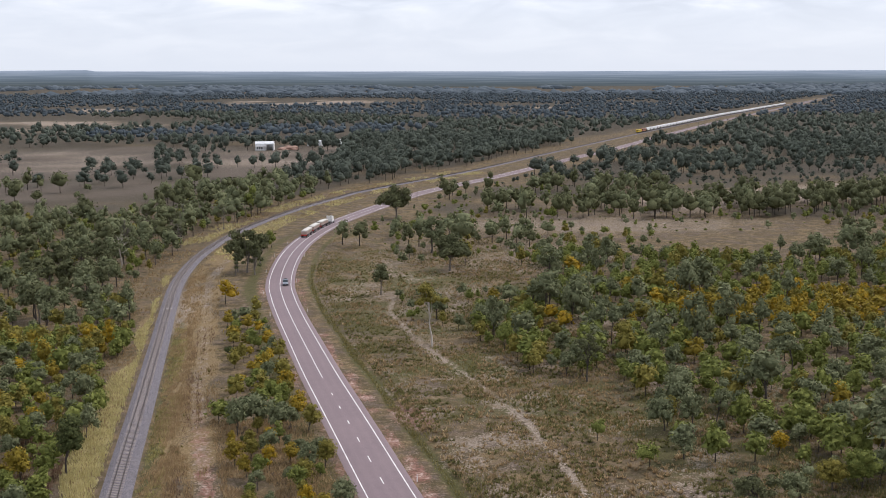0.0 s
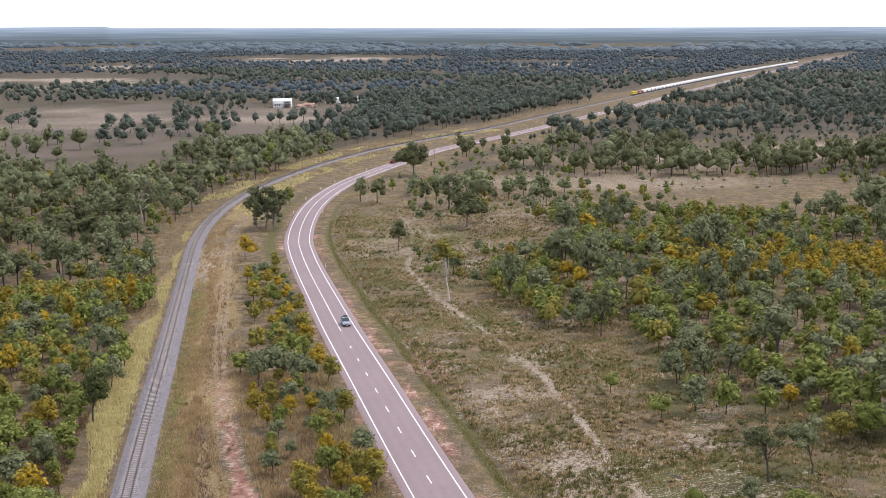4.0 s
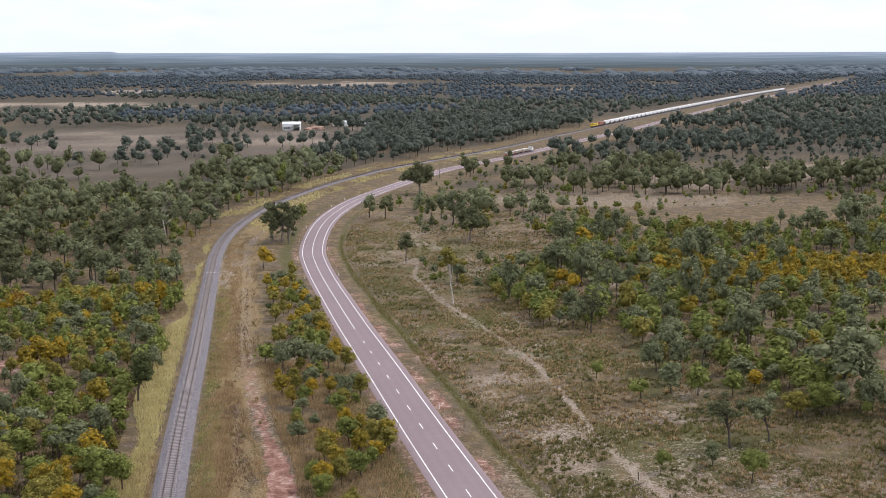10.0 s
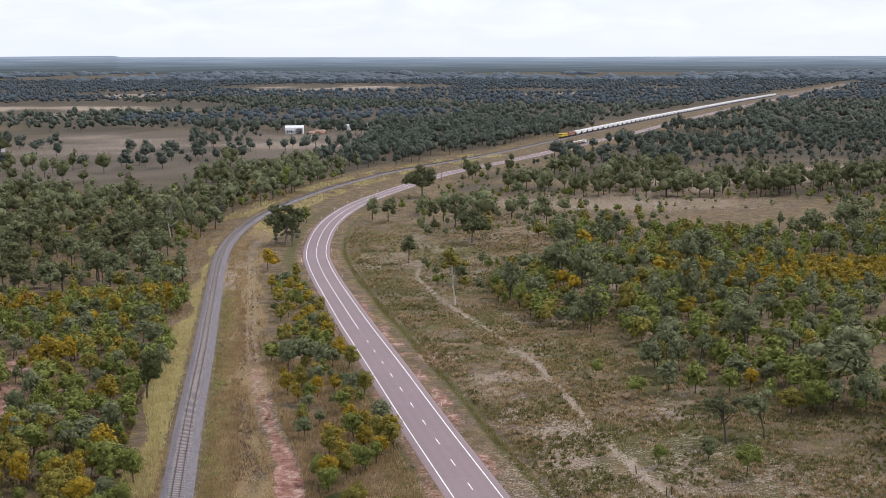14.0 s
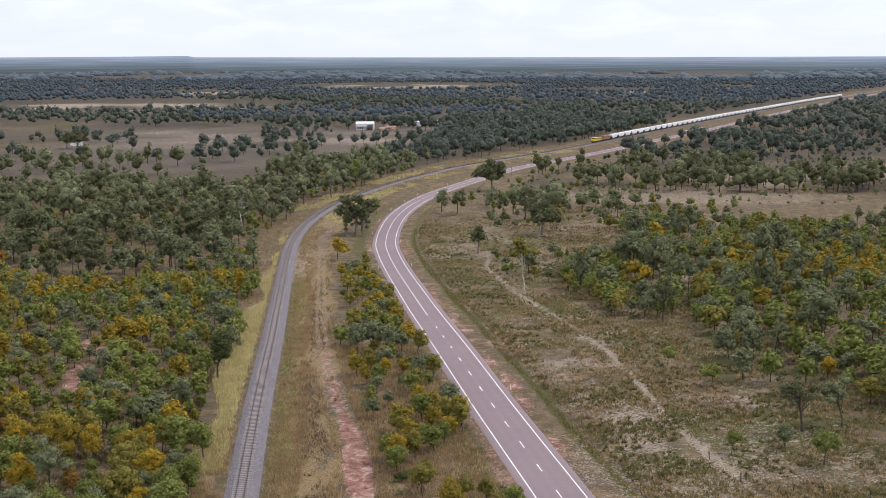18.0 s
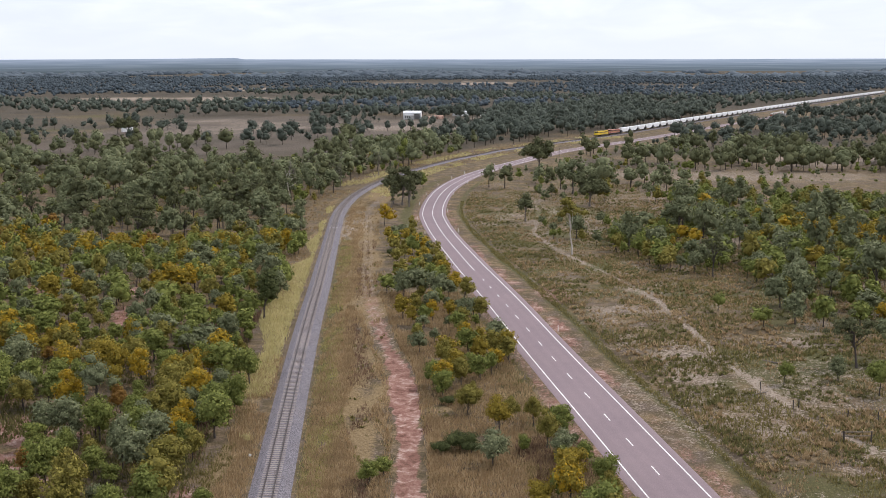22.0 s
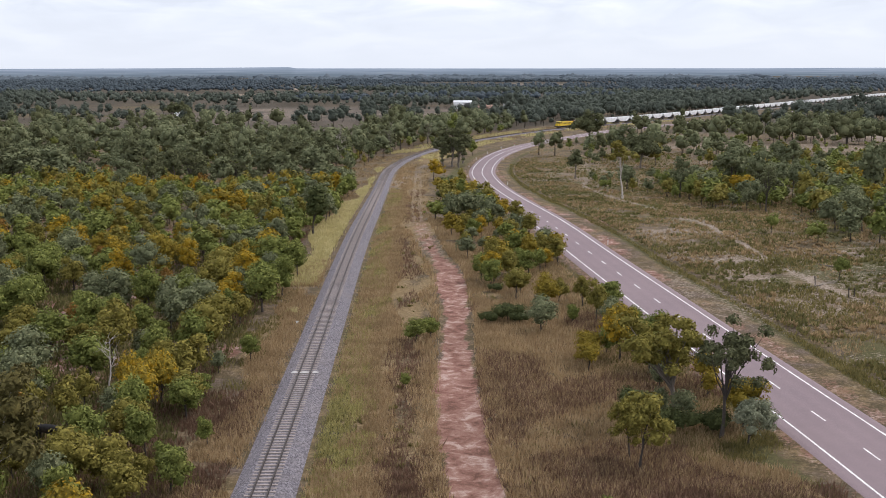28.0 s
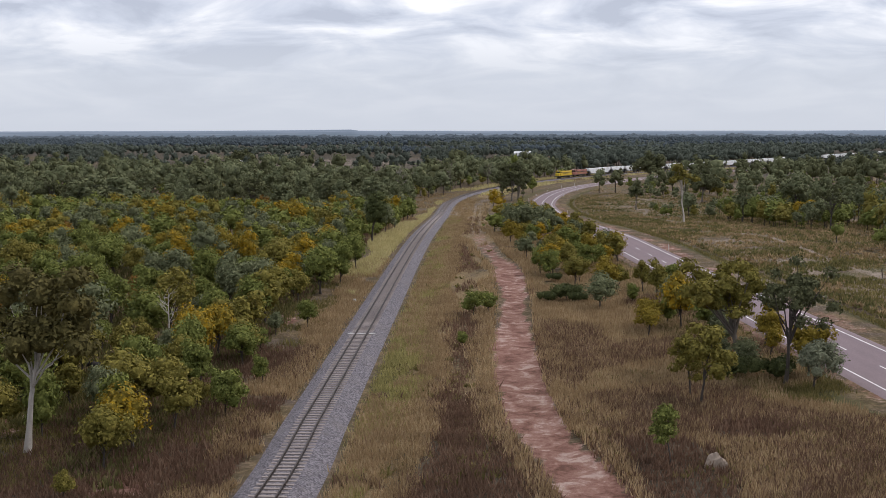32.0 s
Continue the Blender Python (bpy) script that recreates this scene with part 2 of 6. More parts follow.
def seal_material():
    m, nt, b = mat("chip_seal", 0.85, 0.0, 0.25)
    p = coords(nt)
    fine, mid, big = noisen(nt, p, 9.0, 4, 0.7), noisen(nt, p, 0.7, 5), noisen(nt, p, 0.06, 3)
    c = ramp(nt, fine, [(0.3, (0.165, 0.122, 0.130)), (0.55, (0.225, 0.170, 0.179)), (0.8, (0.30, 0.236, 0.243))])
    c = mixc(nt, ramp(nt, mid, [(0.45, 0.0), (0.75, 0.3)]), c, (0.155, 0.117, 0.124))
    lane = ramp(nt, attr(nt, "wheel"), [(0.0, 0.0), (1.0, 0.30)])
    c = mixc(nt, lane, c, (0.135, 0.099, 0.107))
    c = mixc(nt, ramp(nt, big, [(0.4, 0.0), (0.7, 0.25)]), c, (0.27, 0.205, 0.205))
    nt.links.new(c, b.inputs["Base Color"])
    bump(nt, b, fine, 0.3, 0.01)
    return m


def ballast_material():
    m, nt, b = mat("ballast", 0.92, 0.0, 0.2)
    p = coords(nt)
    v = node(nt, "ShaderNodeTexVoronoi", Scale=9.0)
    nt.links.new(p, v.inputs["Vector"])
    mid, big = noisen(nt, p, 0.9, 5), noisen(nt, p, 0.12, 3)
    s = nt.nodes.new("ShaderNodeSeparateColor")
    nt.links.new(v.outputs["Color"], s.inputs[0])
    c = ramp(nt, s.outputs[0], [(0.0, (0.074, 0.067, 0.076)), (0.5, (0.152, 0.138, 0.152)), (1.0, (0.262, 0.242, 0.258))])
    c = mixc(nt, ramp(nt, mid, [(0.45, 0.0), (0.75, 0.35)]), c, (0.16, 0.135, 0.125))
    c = mixc(nt, ramp(nt, big, [(0.5, 0.0), (0.8, 0.25)]), c, (0.24, 0.20, 0.18))
    nt.links.new(c, b.inputs["Base Color"])
    bump(nt, b, v.outputs["Distance"], 0.9, 0.08)
    return m


GROUND, SEAL, BALLAST = ground_material(), seal_material(), ballast_material()
PAINT = worn("road_paint", (0.80, 0.79, 0.77), 0.7, vary=0.25, scale=1.0, dirt=(0.35, 0.30, 0.29), dirt_amount=0.5)
STEEL = worn("rail_steel", (0.050, 0.038, 0.034), 0.5, 0.5, vary=0.4, scale=2.0)
RAILTOP = worn("rail_head", (0.085, 0.07, 0.066), 0.6, 0.3, vary=0.3)
SLEEPER = worn("weathered_sleeper", (0.36, 0.305, 0.28), 0.9, vary=0.55, scale=1.5, dirt=(0.14, 0.10, 0.085))


# ---------------------------------------------------------------- small mesh helpers
def mesh_from(name, verts, faces, mats, smooth=False, idx=None):
    """A mesh from arrays whose faces all have the same number of corners."""
    v, f = np.ascontiguousarray(verts, np.float32).reshape(-1, 3), np.ascontiguousarray(faces, np.int32)
    me = bpy.data.meshes.new(name)
    me.vertices.add(len(v))
    me.vertices.foreach_set("co", v.ravel())
    me.loops.add(f.size)
    me.loops.foreach_set("vertex_index", f.ravel())
    me.polygons.add(len(f))
    me.polygons.foreach_set("loop_start", np.arange(len(f), dtype=np.int32) * f.shape[1])
    for m in mats if isinstance(mats, (list, tuple)) else [mats]:
        me.materials.append(m)
    if idx is not None:
        me.polygons.foreach_set("material_index", np.asarray(idx, dtype=np.int32))
    me.polygons.foreach_set("use_smooth", np.full(len(f), smooth, dtype=bool))
    me.update(calc_edges=True)
    return me


def child(name, me, parent, label="", m=None):
    ob = new(name, me)
    ob.parent = parent
    if m is not None:
        ob.matrix_basis = m
    if label:
        tagged(ob, label)
    return ob


def part(name, bm, material, parent, label="", m=None, smooth=False):
    me = bpy.data.meshes.new(name)
    bm.to_mesh(me)
    bm.free()
    for mt in material if isinstance(material, (list, tuple)) else [material]:
        me.materials.append(mt)
    if smooth:
        me.polygons.foreach_set("use_smooth", np.ones(len(me.polygons), dtype=bool))
    return child(name, me, parent, label, m)


def box(bm, x0, x1, y0, y1, z0, z1, bevel=0.0):
    r = bmesh.ops.create_cube(bm, size=1.0, matrix=Matrix.LocRotScale(((x0 + x1) / 2, (y0 + y1) / 2, (z0 + z1) / 2), None, (x1 - x0, y1 - y0, z1 - z0)))
    if bevel:
        es = list({e for v in r["verts"] for e in v.link_edges})
        bmesh.ops.bevel(bm, geom=es, offset=bevel, segments=2, affect="EDGES", profile=0.6)
    return bm


def cyl(bm, r, a, b, seg=14, r2=None):
    a, b = Vector(a), Vector(b)
    d = b - a
    m = Matrix.Translation((a + b) / 2) @ d.to_track_quat("Z", "Y").to_matrix().to_4x4()
    bmesh.ops.create_cone(bm, cap_ends=True, segments=seg, radius1=r, radius2=r if r2 is None else r2, depth=d.length, matrix=m)
    return bm


def bm():
    return bmesh.new()


# ---------------------------------------------------------------- the plan: lines of road, railway and dirt track
ROAD_PTS = [(190.0, -620.0), (136.0, -420.0), (83.8, -220.0), (62.5, -120.0), (43.3, -20.0), (33.2, 30.0), (26.1, 62.0), (19.8, 89.4), (14.7, 110.5), (5.0, 151.0), (0.3, 170.5), (-4.2, 189.5), (-10.7, 218.0), (-19.9, 260.8), (-28.0, 302.0), (-34.5, 334.8), (-39.8, 362.5), (-43.1, 383.9), (-45.3, 413.2), (-46.0, 448.2), (-43.9, 482.8), (-38.1, 520.3), (-25.6, 567.5), (-3.4, 640.0), (15.9, 683.7), (47.3, 746.7), (83.1, 826.7), (126.9, 926.9), (151.8, 977.1), (232.5, 1173.3), (386.1, 1531.7), (585.6, 1964.8), (777.6, 2389.3), (1386.7, 3733.3)]
RAIL_PTS = [(55.0, -520.0), (25.7, -300.0), (9.6, -180.0), (-2.5, -90.0), (-9.2, -40.0), (-15.2, 5.0), (-20.9, 54.3), (-24.1, 74.0), (-29.1, 103.9), (-33.2, 128.4), (-38.5, 160.0), (-43.4, 190.0), (-50.8, 237.0), (-59.6, 289.0), (-68.8, 344.2), (-75.1, 388.5), (-77.9, 431.3), (-76.9, 471.3), (-73.3, 504.6), (-65.7, 545.4), (-54.9, 588.8), (-43.2, 625.1), (-28.3, 665.6), (33.1, 788.3), (93.9, 932.3), (217.6, 1219.2), (407.5, 1642.7), (545.1, 1932.8), (948.3, 2773.3), (1408.0, 3733.3)]
TRACK_PTS = [(3.0, 30.0), (-1.0, 50.0), (-4.0, 61.0), (-6.6, 69.0), (-9.2, 77.0), (-12.3, 92.0), (-15.5, 113.0), (-18.5, 135.0), (-20.5, 147.0), (-23.9, 167.0), (-29.0, 186.0), (-35.0, 211.1), (-42.1, 246.3), (-49.9, 294.2), (-59.0, 349.8), (-65.5, 390.7), (-66.5, 420.7)]


def smooth_line(pts, step):
    """A Catmull-Rom line through the points, at even steps."""
    p = np.array(pts, float)
    e = np.vstack([2 * p[0] - p[1], p, 2 * p[-1] - p[-2]])
    out = []
    for i in range(1, len(e) - 2):
        n = max(2, int(np.linalg.norm(e[i + 1] - e[i]) / step * 3))
        t = np.linspace(0, 1, n, endpoint=False)[:, None]
        a, b, c, d = e[i - 1], e[i], e[i + 1], e[i + 2]
        out.append(0.5 * (2 * b + (c - a) * t + (2 * a - 5 * b + 4 * c - d) * t**2 + (3 * b - a - 3 * c + d) * t**3))
    q = np.vstack(out + [p[-1:]])
    for _ in range(3):
        q[1:-1] = (q[:-2] + 2 * q[1:-1] + q[2:]) / 4
    s = np.r_[0, np.cumsum(np.linalg.norm(np.diff(q, axis=0), axis=1))]
    k = np.arange(0, s[-1], step)
    return np.stack([np.interp(k, s, q[:, 0]), np.interp(k, s, q[:, 1])], 1)


def fall(y):
    """The plain lies a little lower beyond the bend."""
    y = np.asarray(y, float)
    ease = lambda t: np.clip(t, 0, 1) ** 2 * (3 - 2 * np.clip(t, 0, 1))
    return 0.4 * ease((y - 400) / 180) - 4.4 * ease((y - 205) / 150)


class Line:
    def __init__(self, pts, step=1.0):
        self.p = smooth_line(pts, step)
        self.step = step
        d = np.gradient(self.p, axis=0)
        self.d = d / np.linalg.norm(d, axis=1)[:, None]
        self.n = np.stack([self.d[:, 1], -self.d[:, 0]], 1)  # to the right of the way
        self.len = (len(self.p) - 1) * step

    def at(self, s):
        k = np.clip(np.asarray(s, float) / self.step, 0, len(self.p) - 1.001)
        i = k.astype(int) if isinstance(k, np.ndarray) and k.ndim else int(k)
        f = (k - i)[..., None] if isinstance(k, np.ndarray) and k.ndim else k - i
        return self.p[i] * (1 - f) + self.p[i + 1] * f, self.d[i], self.n[i]

    def s_of_y(self, y):
        return float(np.interp(y, self.p[:, 1], np.arange(len(self.p)) * self.step))

    def x_of_y(self, y):
        return np.interp(y, self.p[:, 1], self.p[:, 0])

    def side(self, xy):
        """Signed distance from the line, positive to its right."""
        xy = np.atleast_2d(xy)
        y = np.clip(xy[:, 1], self.p[0, 1], self.p[-1, 1])
        return (xy[:, 0] - np.interp(y, self.p[:, 1], self.p[:, 0])) * np.interp(y, self.p[:, 1], np.abs(self.d[:, 1]))

    def strip(self, name, material, offs, zs, s0, s1, step, wheel=None):
        """A ribbon along the line with a cross-section of (offset, height)."""
        ss = np.arange(s0, min(s1, self.len - 1), step)
        c, _, n = self.at(ss)
        k = len(offs)
        v = np.concatenate([np.stack([c[:, 0] + n[:, 0] * o, c[:, 1] + n[:, 1] * o, fall(c[:, 1]) + z], 1)[:, None] for o, z in zip(offs, zs)], 1).reshape(-1, 3)
        a = (np.arange(len(ss) - 1)[:, None] * k + np.arange(k - 1)[None]).ravel()
        f = np.stack([a, a + 1, a + k + 1, a + k], 1)
        me = mesh_from(name, v, f, material, smooth=True)
        if wheel is not None:
            me.attributes.new("wheel", "FLOAT", "POINT").data.foreach_set("value", np.tile(np.asarray(wheel, np.float32), len(ss)))
        return me


ROAD, RAIL, TRACK = Line(ROAD_PTS), Line(RAIL_PTS), Line(TRACK_PTS)


# ---------------------------------------------------------------- ground: one sheet to the horizon
def axis_steps(lo, hi, fine_lo, fine_hi, fine, grow):
    mid = list(np.arange(fine_lo, fine_hi + 0.01, fine))
    up, d = [fine_hi], fine
    while up[-1] < hi:
        d *= grow
        up.append(up[-1] + d)
    dn, d = [fine_lo], fine
    while dn[-1] > lo:
        d *= grow
        dn.append(dn[-1] - d)
    return np.array(dn[:0:-1] + mid + up[1:])


def wob(x, y, s, seed=0):
    """Cheap smooth noise in -1..1 for plan edges."""
    return (np.sin(x / s + 1.7 * seed + 1.3 * np.sin(y / s * 0.7 + seed)) + np.sin(y / s * 1.1 + 0.9 * seed + 1.1 * np.sin(x / s * 0.6 + 2 * seed))) / 2


def lattice(x, y, s, seed):
    """Smooth value noise in -1..1 on a grid of spacing s."""
    g = np.random.default_rng(900 + seed).uniform(-1, 1, (64, 64))
    u, v = np.asarray(x) / s, np.asarray(y) / s
    i, j = np.floor(u).astype(int), np.floor(v).astype(int)
    a, b = u - i, v - j
    a, b = a * a * (3 - 2 * a), b * b * (3 - 2 * b)
    h = lambda p, q: g[p % 64, q % 64]
    return (h(i, j) * (1 - a) + h(i + 1, j) * a) * (1 - b) + (h(i, j + 1) * (1 - a) + h(i + 1, j + 1) * a) * b


def band(d, a, b, soft):
    return np.clip((d - a) / soft + 0.5, 0, 1) * np.clip((b - d) / soft + 0.5, 0, 1)


def blob(x, y, cx, cy, rx, ry, turn=0.0):
    c, s = math.cos(radians(turn)), math.sin(radians(turn))
    u, v = (x - cx) * c + (y - cy) * s, -(x - cx) * s + (y - cy) * c
    return np.clip(1.6 - 1.1 * np.sqrt((u / rx) ** 2 + (v / ry) ** 2) + 0.25 * wob(x, y, 4, 2), 0, 1)


def wash_x(y):
    """The sandy wash east of the road."""
    return np.interp(y, [120, 150, 162, 173, 191, 209, 228, 252, 294, 339], [44, 32, 28.8, 25.8, 23.2, 20.4, 17.5, 12, 0.7, -8.3])


def build_ground():
    xs = axis_steps(-6000, 6000, -95, 50, 1.0, 1.09)
    ys = axis_steps(-900, 7000, 45, 260, 2.0, 1.04)
    X, Y = np.meshgrid(xs, ys)
    x, y = X.ravel(), Y.ravel()
    xy = np.stack([x, y], 1)
    dr, dl, dt = ROAD.side(xy), RAIL.side(xy), np.abs(TRACK.side(xy))
    near = 1.0 / (1.0 + np.exp((y - 520) / 60))
    w8, w30 = wob(x, y, 9, 1), wob(x, y, 33, 4)
    # dirt track, road shoulders, bare patches
    red = band(dt, -1, 1.7 + 0.4 * w8 + 0.5 * lattice(x, y, 4, 81), 0.7) * np.clip((350 - y) / 130, 0, 1)
    red = np.maximum(red, (0.38 + 0.30 * lattice(x, y, 5, 61)) * band(dr, 3.9, 7.0 + 1.0 * w8, 1.2) * near)
    red = np.maximum(red, 0.45 * band(-dr, 3.9, 6.3 + w8, 1.5) * near)
    for cx, cy, rx, ry, tn, k in ((-84, 228, 4, 9, 20, 0.9), (-77, 198, 3, 14, 20, 0.8), (-67, 137, 4.5, 7, 20, 0.9), (-54, 105, 4, 6, 10, 0.8), (-40.4, 116, 1.5, 4, 10, 0.7), (-64, 124, 4, 5, 0, 0.9), (-2, 232, 4, 14, 15, 0.5), (-30.5, 58, 2, 4, 20, 0.8)):
        red = np.maximum(red, k * blob(x, y, cx, cy, rx, ry, tn))
    red = np.maximum(red, np.clip(0.6 * lattice(x, y, 15, 71) + 0.45 * lattice(x, y, 5, 72), 0, 0.55) * band(-dl, 10, 85, 6) * band(y, 45, 260, 30))
    red = red * (1 - 0.6 * np.clip((y - 150) / 60, 0, 1) * (dt < 4))
    # sandy wash and its bare streaks on the scrub side
    wash = band(np.abs(x - wash_x(y) - 0.8 * lattice(x, y, 9, 97)), -1, 0.7 + 0.8 * lattice(x, y, 8, 98), 1.2) * ((y > 120) & (y < 354))
    pale = np.maximum(0.72 * wash, 0.52 * band(np.abs(dt - 0.7), -1, 0.8, 0.8) * (0.75 + 0.5 * lattice(x, y, 5, 51)) * np.clip((y - 130) / 60, 0, 1) * (y < 430))
    flat = band(dr, 10, 90, 10) * near
    pale = np.maximum(pale, flat * np.clip(0.15 + 0.75 * (0.6 * lattice(x, y, 9, 21) + 0.5 * lattice(x, y, 3.6, 22)), 0, 0.50))
    for cx, cy, rx, ry, tn, k in ((8, 160, 8, 16, 15, 0.34), (22, 150, 12, 16, 0, 0.36), (40, 165, 22, 16, 0, 0.36), (55, 160, 16, 12, 0, 0.34), (-66, 352, 5, 40, 8, 0.45), (30, 440, 50, 35, 0, 0.35), (70, 520, 80, 35, 0, 0.45)):
        pale = np.maximum(pale, k * blob(x, y, cx, cy, rx, ry, tn))
    field = band(x, -330, RAIL.x_of_y(np.clip(y, 0, 3000)) - 95, 60) * band(y, 610 + 25 * w30, 1060, 40)
    pale = np.maximum(pale, np.clip(0.22 + 0.35 * lattice(x, y * 2.2, 60, 91), 0, 0.5) * field * band(y, 780, 1040, 60))
    pale = np.maximum(pale, 0.6 * band(x - 0.0, 90, 420, 50) * band(y - 0.55 * (x - 130), 560, 640, 30))
    for cx, cy, rx, ry in ((-500, 1480, 240, 190), (-230, 2500, 260, 300), (-90, 2000, 60, 60), (180, 2150, 110, 120), (-560, 2050, 110, 120), (420, 2350, 90, 90)):
        pale = np.maximum(pale, (0.62 + 0.45 * lattice(x, y, 45, 88)) * blob(x, y, cx, cy, rx, ry))
    # straw: between railway and dirt track and on the verges
    straw = band(dl, 3.0, 13.5 + 2 * w8, 3.0) * np.clip(0.62 + 0.35 * lattice(x, y * 0.4, 3, 95), 0, 0.9) * near
    straw = np.maximum(straw, 0.6 * band(-dl, 3.5, 7.0 + 2.0 * w8 - np.clip((y - 230) / 40, 0, 1.5), 2.0) * band(y, 100, 460, 30))
    straw = np.maximum(straw, 0.30 * band(y, 20, 150, 20) * band(x, -16, 12, 6) * np.clip(1 - red, 0, 1))
    straw = np.maximum(straw, 0.55 * band(np.abs(dl), 4, 11, 4) * band(y, 460, 760, 60) * (0.6 + 0.6 * w30))
    green = 0.85 * band(dr, 8.4 + 0.4 * w8, 10.6 + 0.6 * w8, 1.4) * near
    green = np.maximum(green, 0.62 * band(dl, 2.6, 5.6 + 1.2 * w8, 1.5) * (y < 330))
    straw = straw * np.where((dl > 2.6) & (dl < 5.2) & (y < 330), 0.45, 1.0)
    green = np.maximum(green, 0.7 * band(-dr, 6.5, 10.5 + w8, 2.0) * near)
    green = np.maximum(green, flat * np.clip(0.36 + 0.45 * lattice(x, y, 14, 31) + 0.4 * lattice(x, y, 4.5, 32), 0, 0.8))
    green = np.maximum(green, 0.26 * band(-dl, 9, 200, 8) * near)
    green = np.maximum(green, (0.30 + 0.3 * w30) * band(-dl, 60, 900, 30) * band(y, 520, 1100, 60))
    gap = np.minimum(np.abs(dr), np.abs(dl))
    # far woodland floor, darkened in colour for the shade of its canopy
    wood = np.clip((y - 900) / 500, 0, 1) * np.clip((gap - 25) / 20, 0, 1) * np.clip(1.0 - pale * 1.1, 0, 1)
    mott = 0.5 * lattice(x, y, 60, 41) + 0.5 * lattice(x, y, 17, 42)
    wood = np.maximum(wood, np.clip(0.50 + 0.5 * mott, 0, 0.8) * np.clip((y - 430) / 150, 0, 1) * np.clip((gap - 14) / 14, 0, 1) * np.clip(1.0 - pale * 1.3, 0, 1))
    wood = np.maximum(wood, 0.55 * np.clip((88 - y) / 20, 0, 1) * band(x, -70, 40, 20) * np.clip((gap - 4) / 3, 0, 1) * np.clip(1 - 1.4 * red, 0, 1))
    # mottled darkening under thicket and scrub, painted in for shade below the crowns
    tree_shade = np.clip(0.24 + 0.26 * lattice(x, y, 4, 55), 0, 0.5)
    wood = np.maximum(wood, tree_shade * band(-dl, 9, 260, 5) * band(y, 40, 520, 30) * np.clip(1 - 1.5 * red, 0, 1))
    wood = np.maximum(wood, tree_shade * np.clip((x - np.interp(y, [100, 159, 174, 208, 250, 297, 340, 430], [95, 60, 40, 31, 23, 18, 14, 28])) / 8, 0, 1) * band(y, 120, 430, 30))
    wood = np.where(y > 2900, 1.0, wood)
    brown = np.clip(0.45 - 0.2 * w30, 0, 1) * band(gap, -1, 20, 10) * np.clip((y - 560) / 60, 0, 1)
    red = np.maximum(red, 0.30 * brown)
    z = np.where((np.abs(dr) < 6) | (np.abs(dl) < 6), 0.0, 0.10 * w8 * np.clip((gap - 6) / 8, 0, 1))
    z = z - 0.35 * band(dr, 9, 12.5, 2.0) * near
    z = z - 0.16 * band(dt, -1, 1.6 + 0.5 * w8, 1.0) * (y < 245) + 0.14 * band(dt, 2.3, 3.3, 0.8) * (0.5 + 0.5 * w8) * (y < 245)
    z = z + fall(y)
    nx = len(xs)
    a = (np.arange(len(ys) - 1)[:, None] * nx + np.arange(nx - 1)[None]).ravel()
    f = np.stack([a, a + 1, a + nx + 1, a + nx], 1)
    me = mesh_from("ground", np.stack([x, y, z], 1), f, GROUND, smooth=True)
    for k, v in (("field", field), ("red", red), ("pale", pale), ("straw", straw), ("green", green), ("wood", wood)):
        me.attributes.new(k, "FLOAT", "POINT").data.foreach_set("value", v.astype(np.float32))
    return tagged(new("ground", me), "dry savanna ground with straw grass and red soil", "ground", kind="structure")


build_ground()


# ---------------------------------------------------------------- road
def build_road():
    offs = [-4.6, -4.15, -3.9, -3.3, -2.5, -1.7, -0.9, 0, 0.9, 1.7, 2.5, 3.3, 3.9, 4.15, 4.6]
    zs = [-0.05, 0.09, 0.10, 0.11, 0.12, 0.13, 0.14, 0.145, 0.14, 0.13, 0.12, 0.11, 0.10, 0.09, -0.05]
    wheel = [0, 0, 0.05, 0.2, 0.8, 0.25, 0.8, 0.1, 0.8, 0.25, 0.8, 0.2, 0.05, 0, 0]
    road = tagged(new("road", ROAD.strip("road", SEAL, offs, zs, 0, 3300, 3.0, wheel)), "two-lane pinkish-grey chip-seal country highway", "road", kind="structure")
    for o in (-3.28, 3.28):
        child("edge_line", ROAD.strip("edge_line", PAINT, [o - 0.09, o + 0.09], [0.122, 0.122], 500, 2200, 3.0), road, "white painted edge line")
    s0, s1 = ROAD.s_of_y(261.5), ROAD.s_of_y(640)
    child("centre_line", ROAD.strip("centre_line", PAINT, [-0.08, 0.08], [0.157, 0.157], s0, s1, 2.0), road, "solid white centre line through the bend")
    me = mesh_from("dash", [(-0.08, -1.45, 0), (0.08, -1.45, 0), (0.08, 1.45, 0), (-0.08, 1.45, 0)], [(0, 1, 2, 3)], PAINT)
    runs = list(np.arange(s0 - 15.2, s0 - 260, -10.1)) + list(np.arange(s1 + 7, s1 + 600, 10.1))
    for s in runs:
        c, d, _ = ROAD.at(s)
        child("dash", me, road, m=pose(c[0], c[1], 0.157 + float(fall(c[1])), 0, 0, -math.degrees(math.atan2(d[0], d[1]))))


build_road()


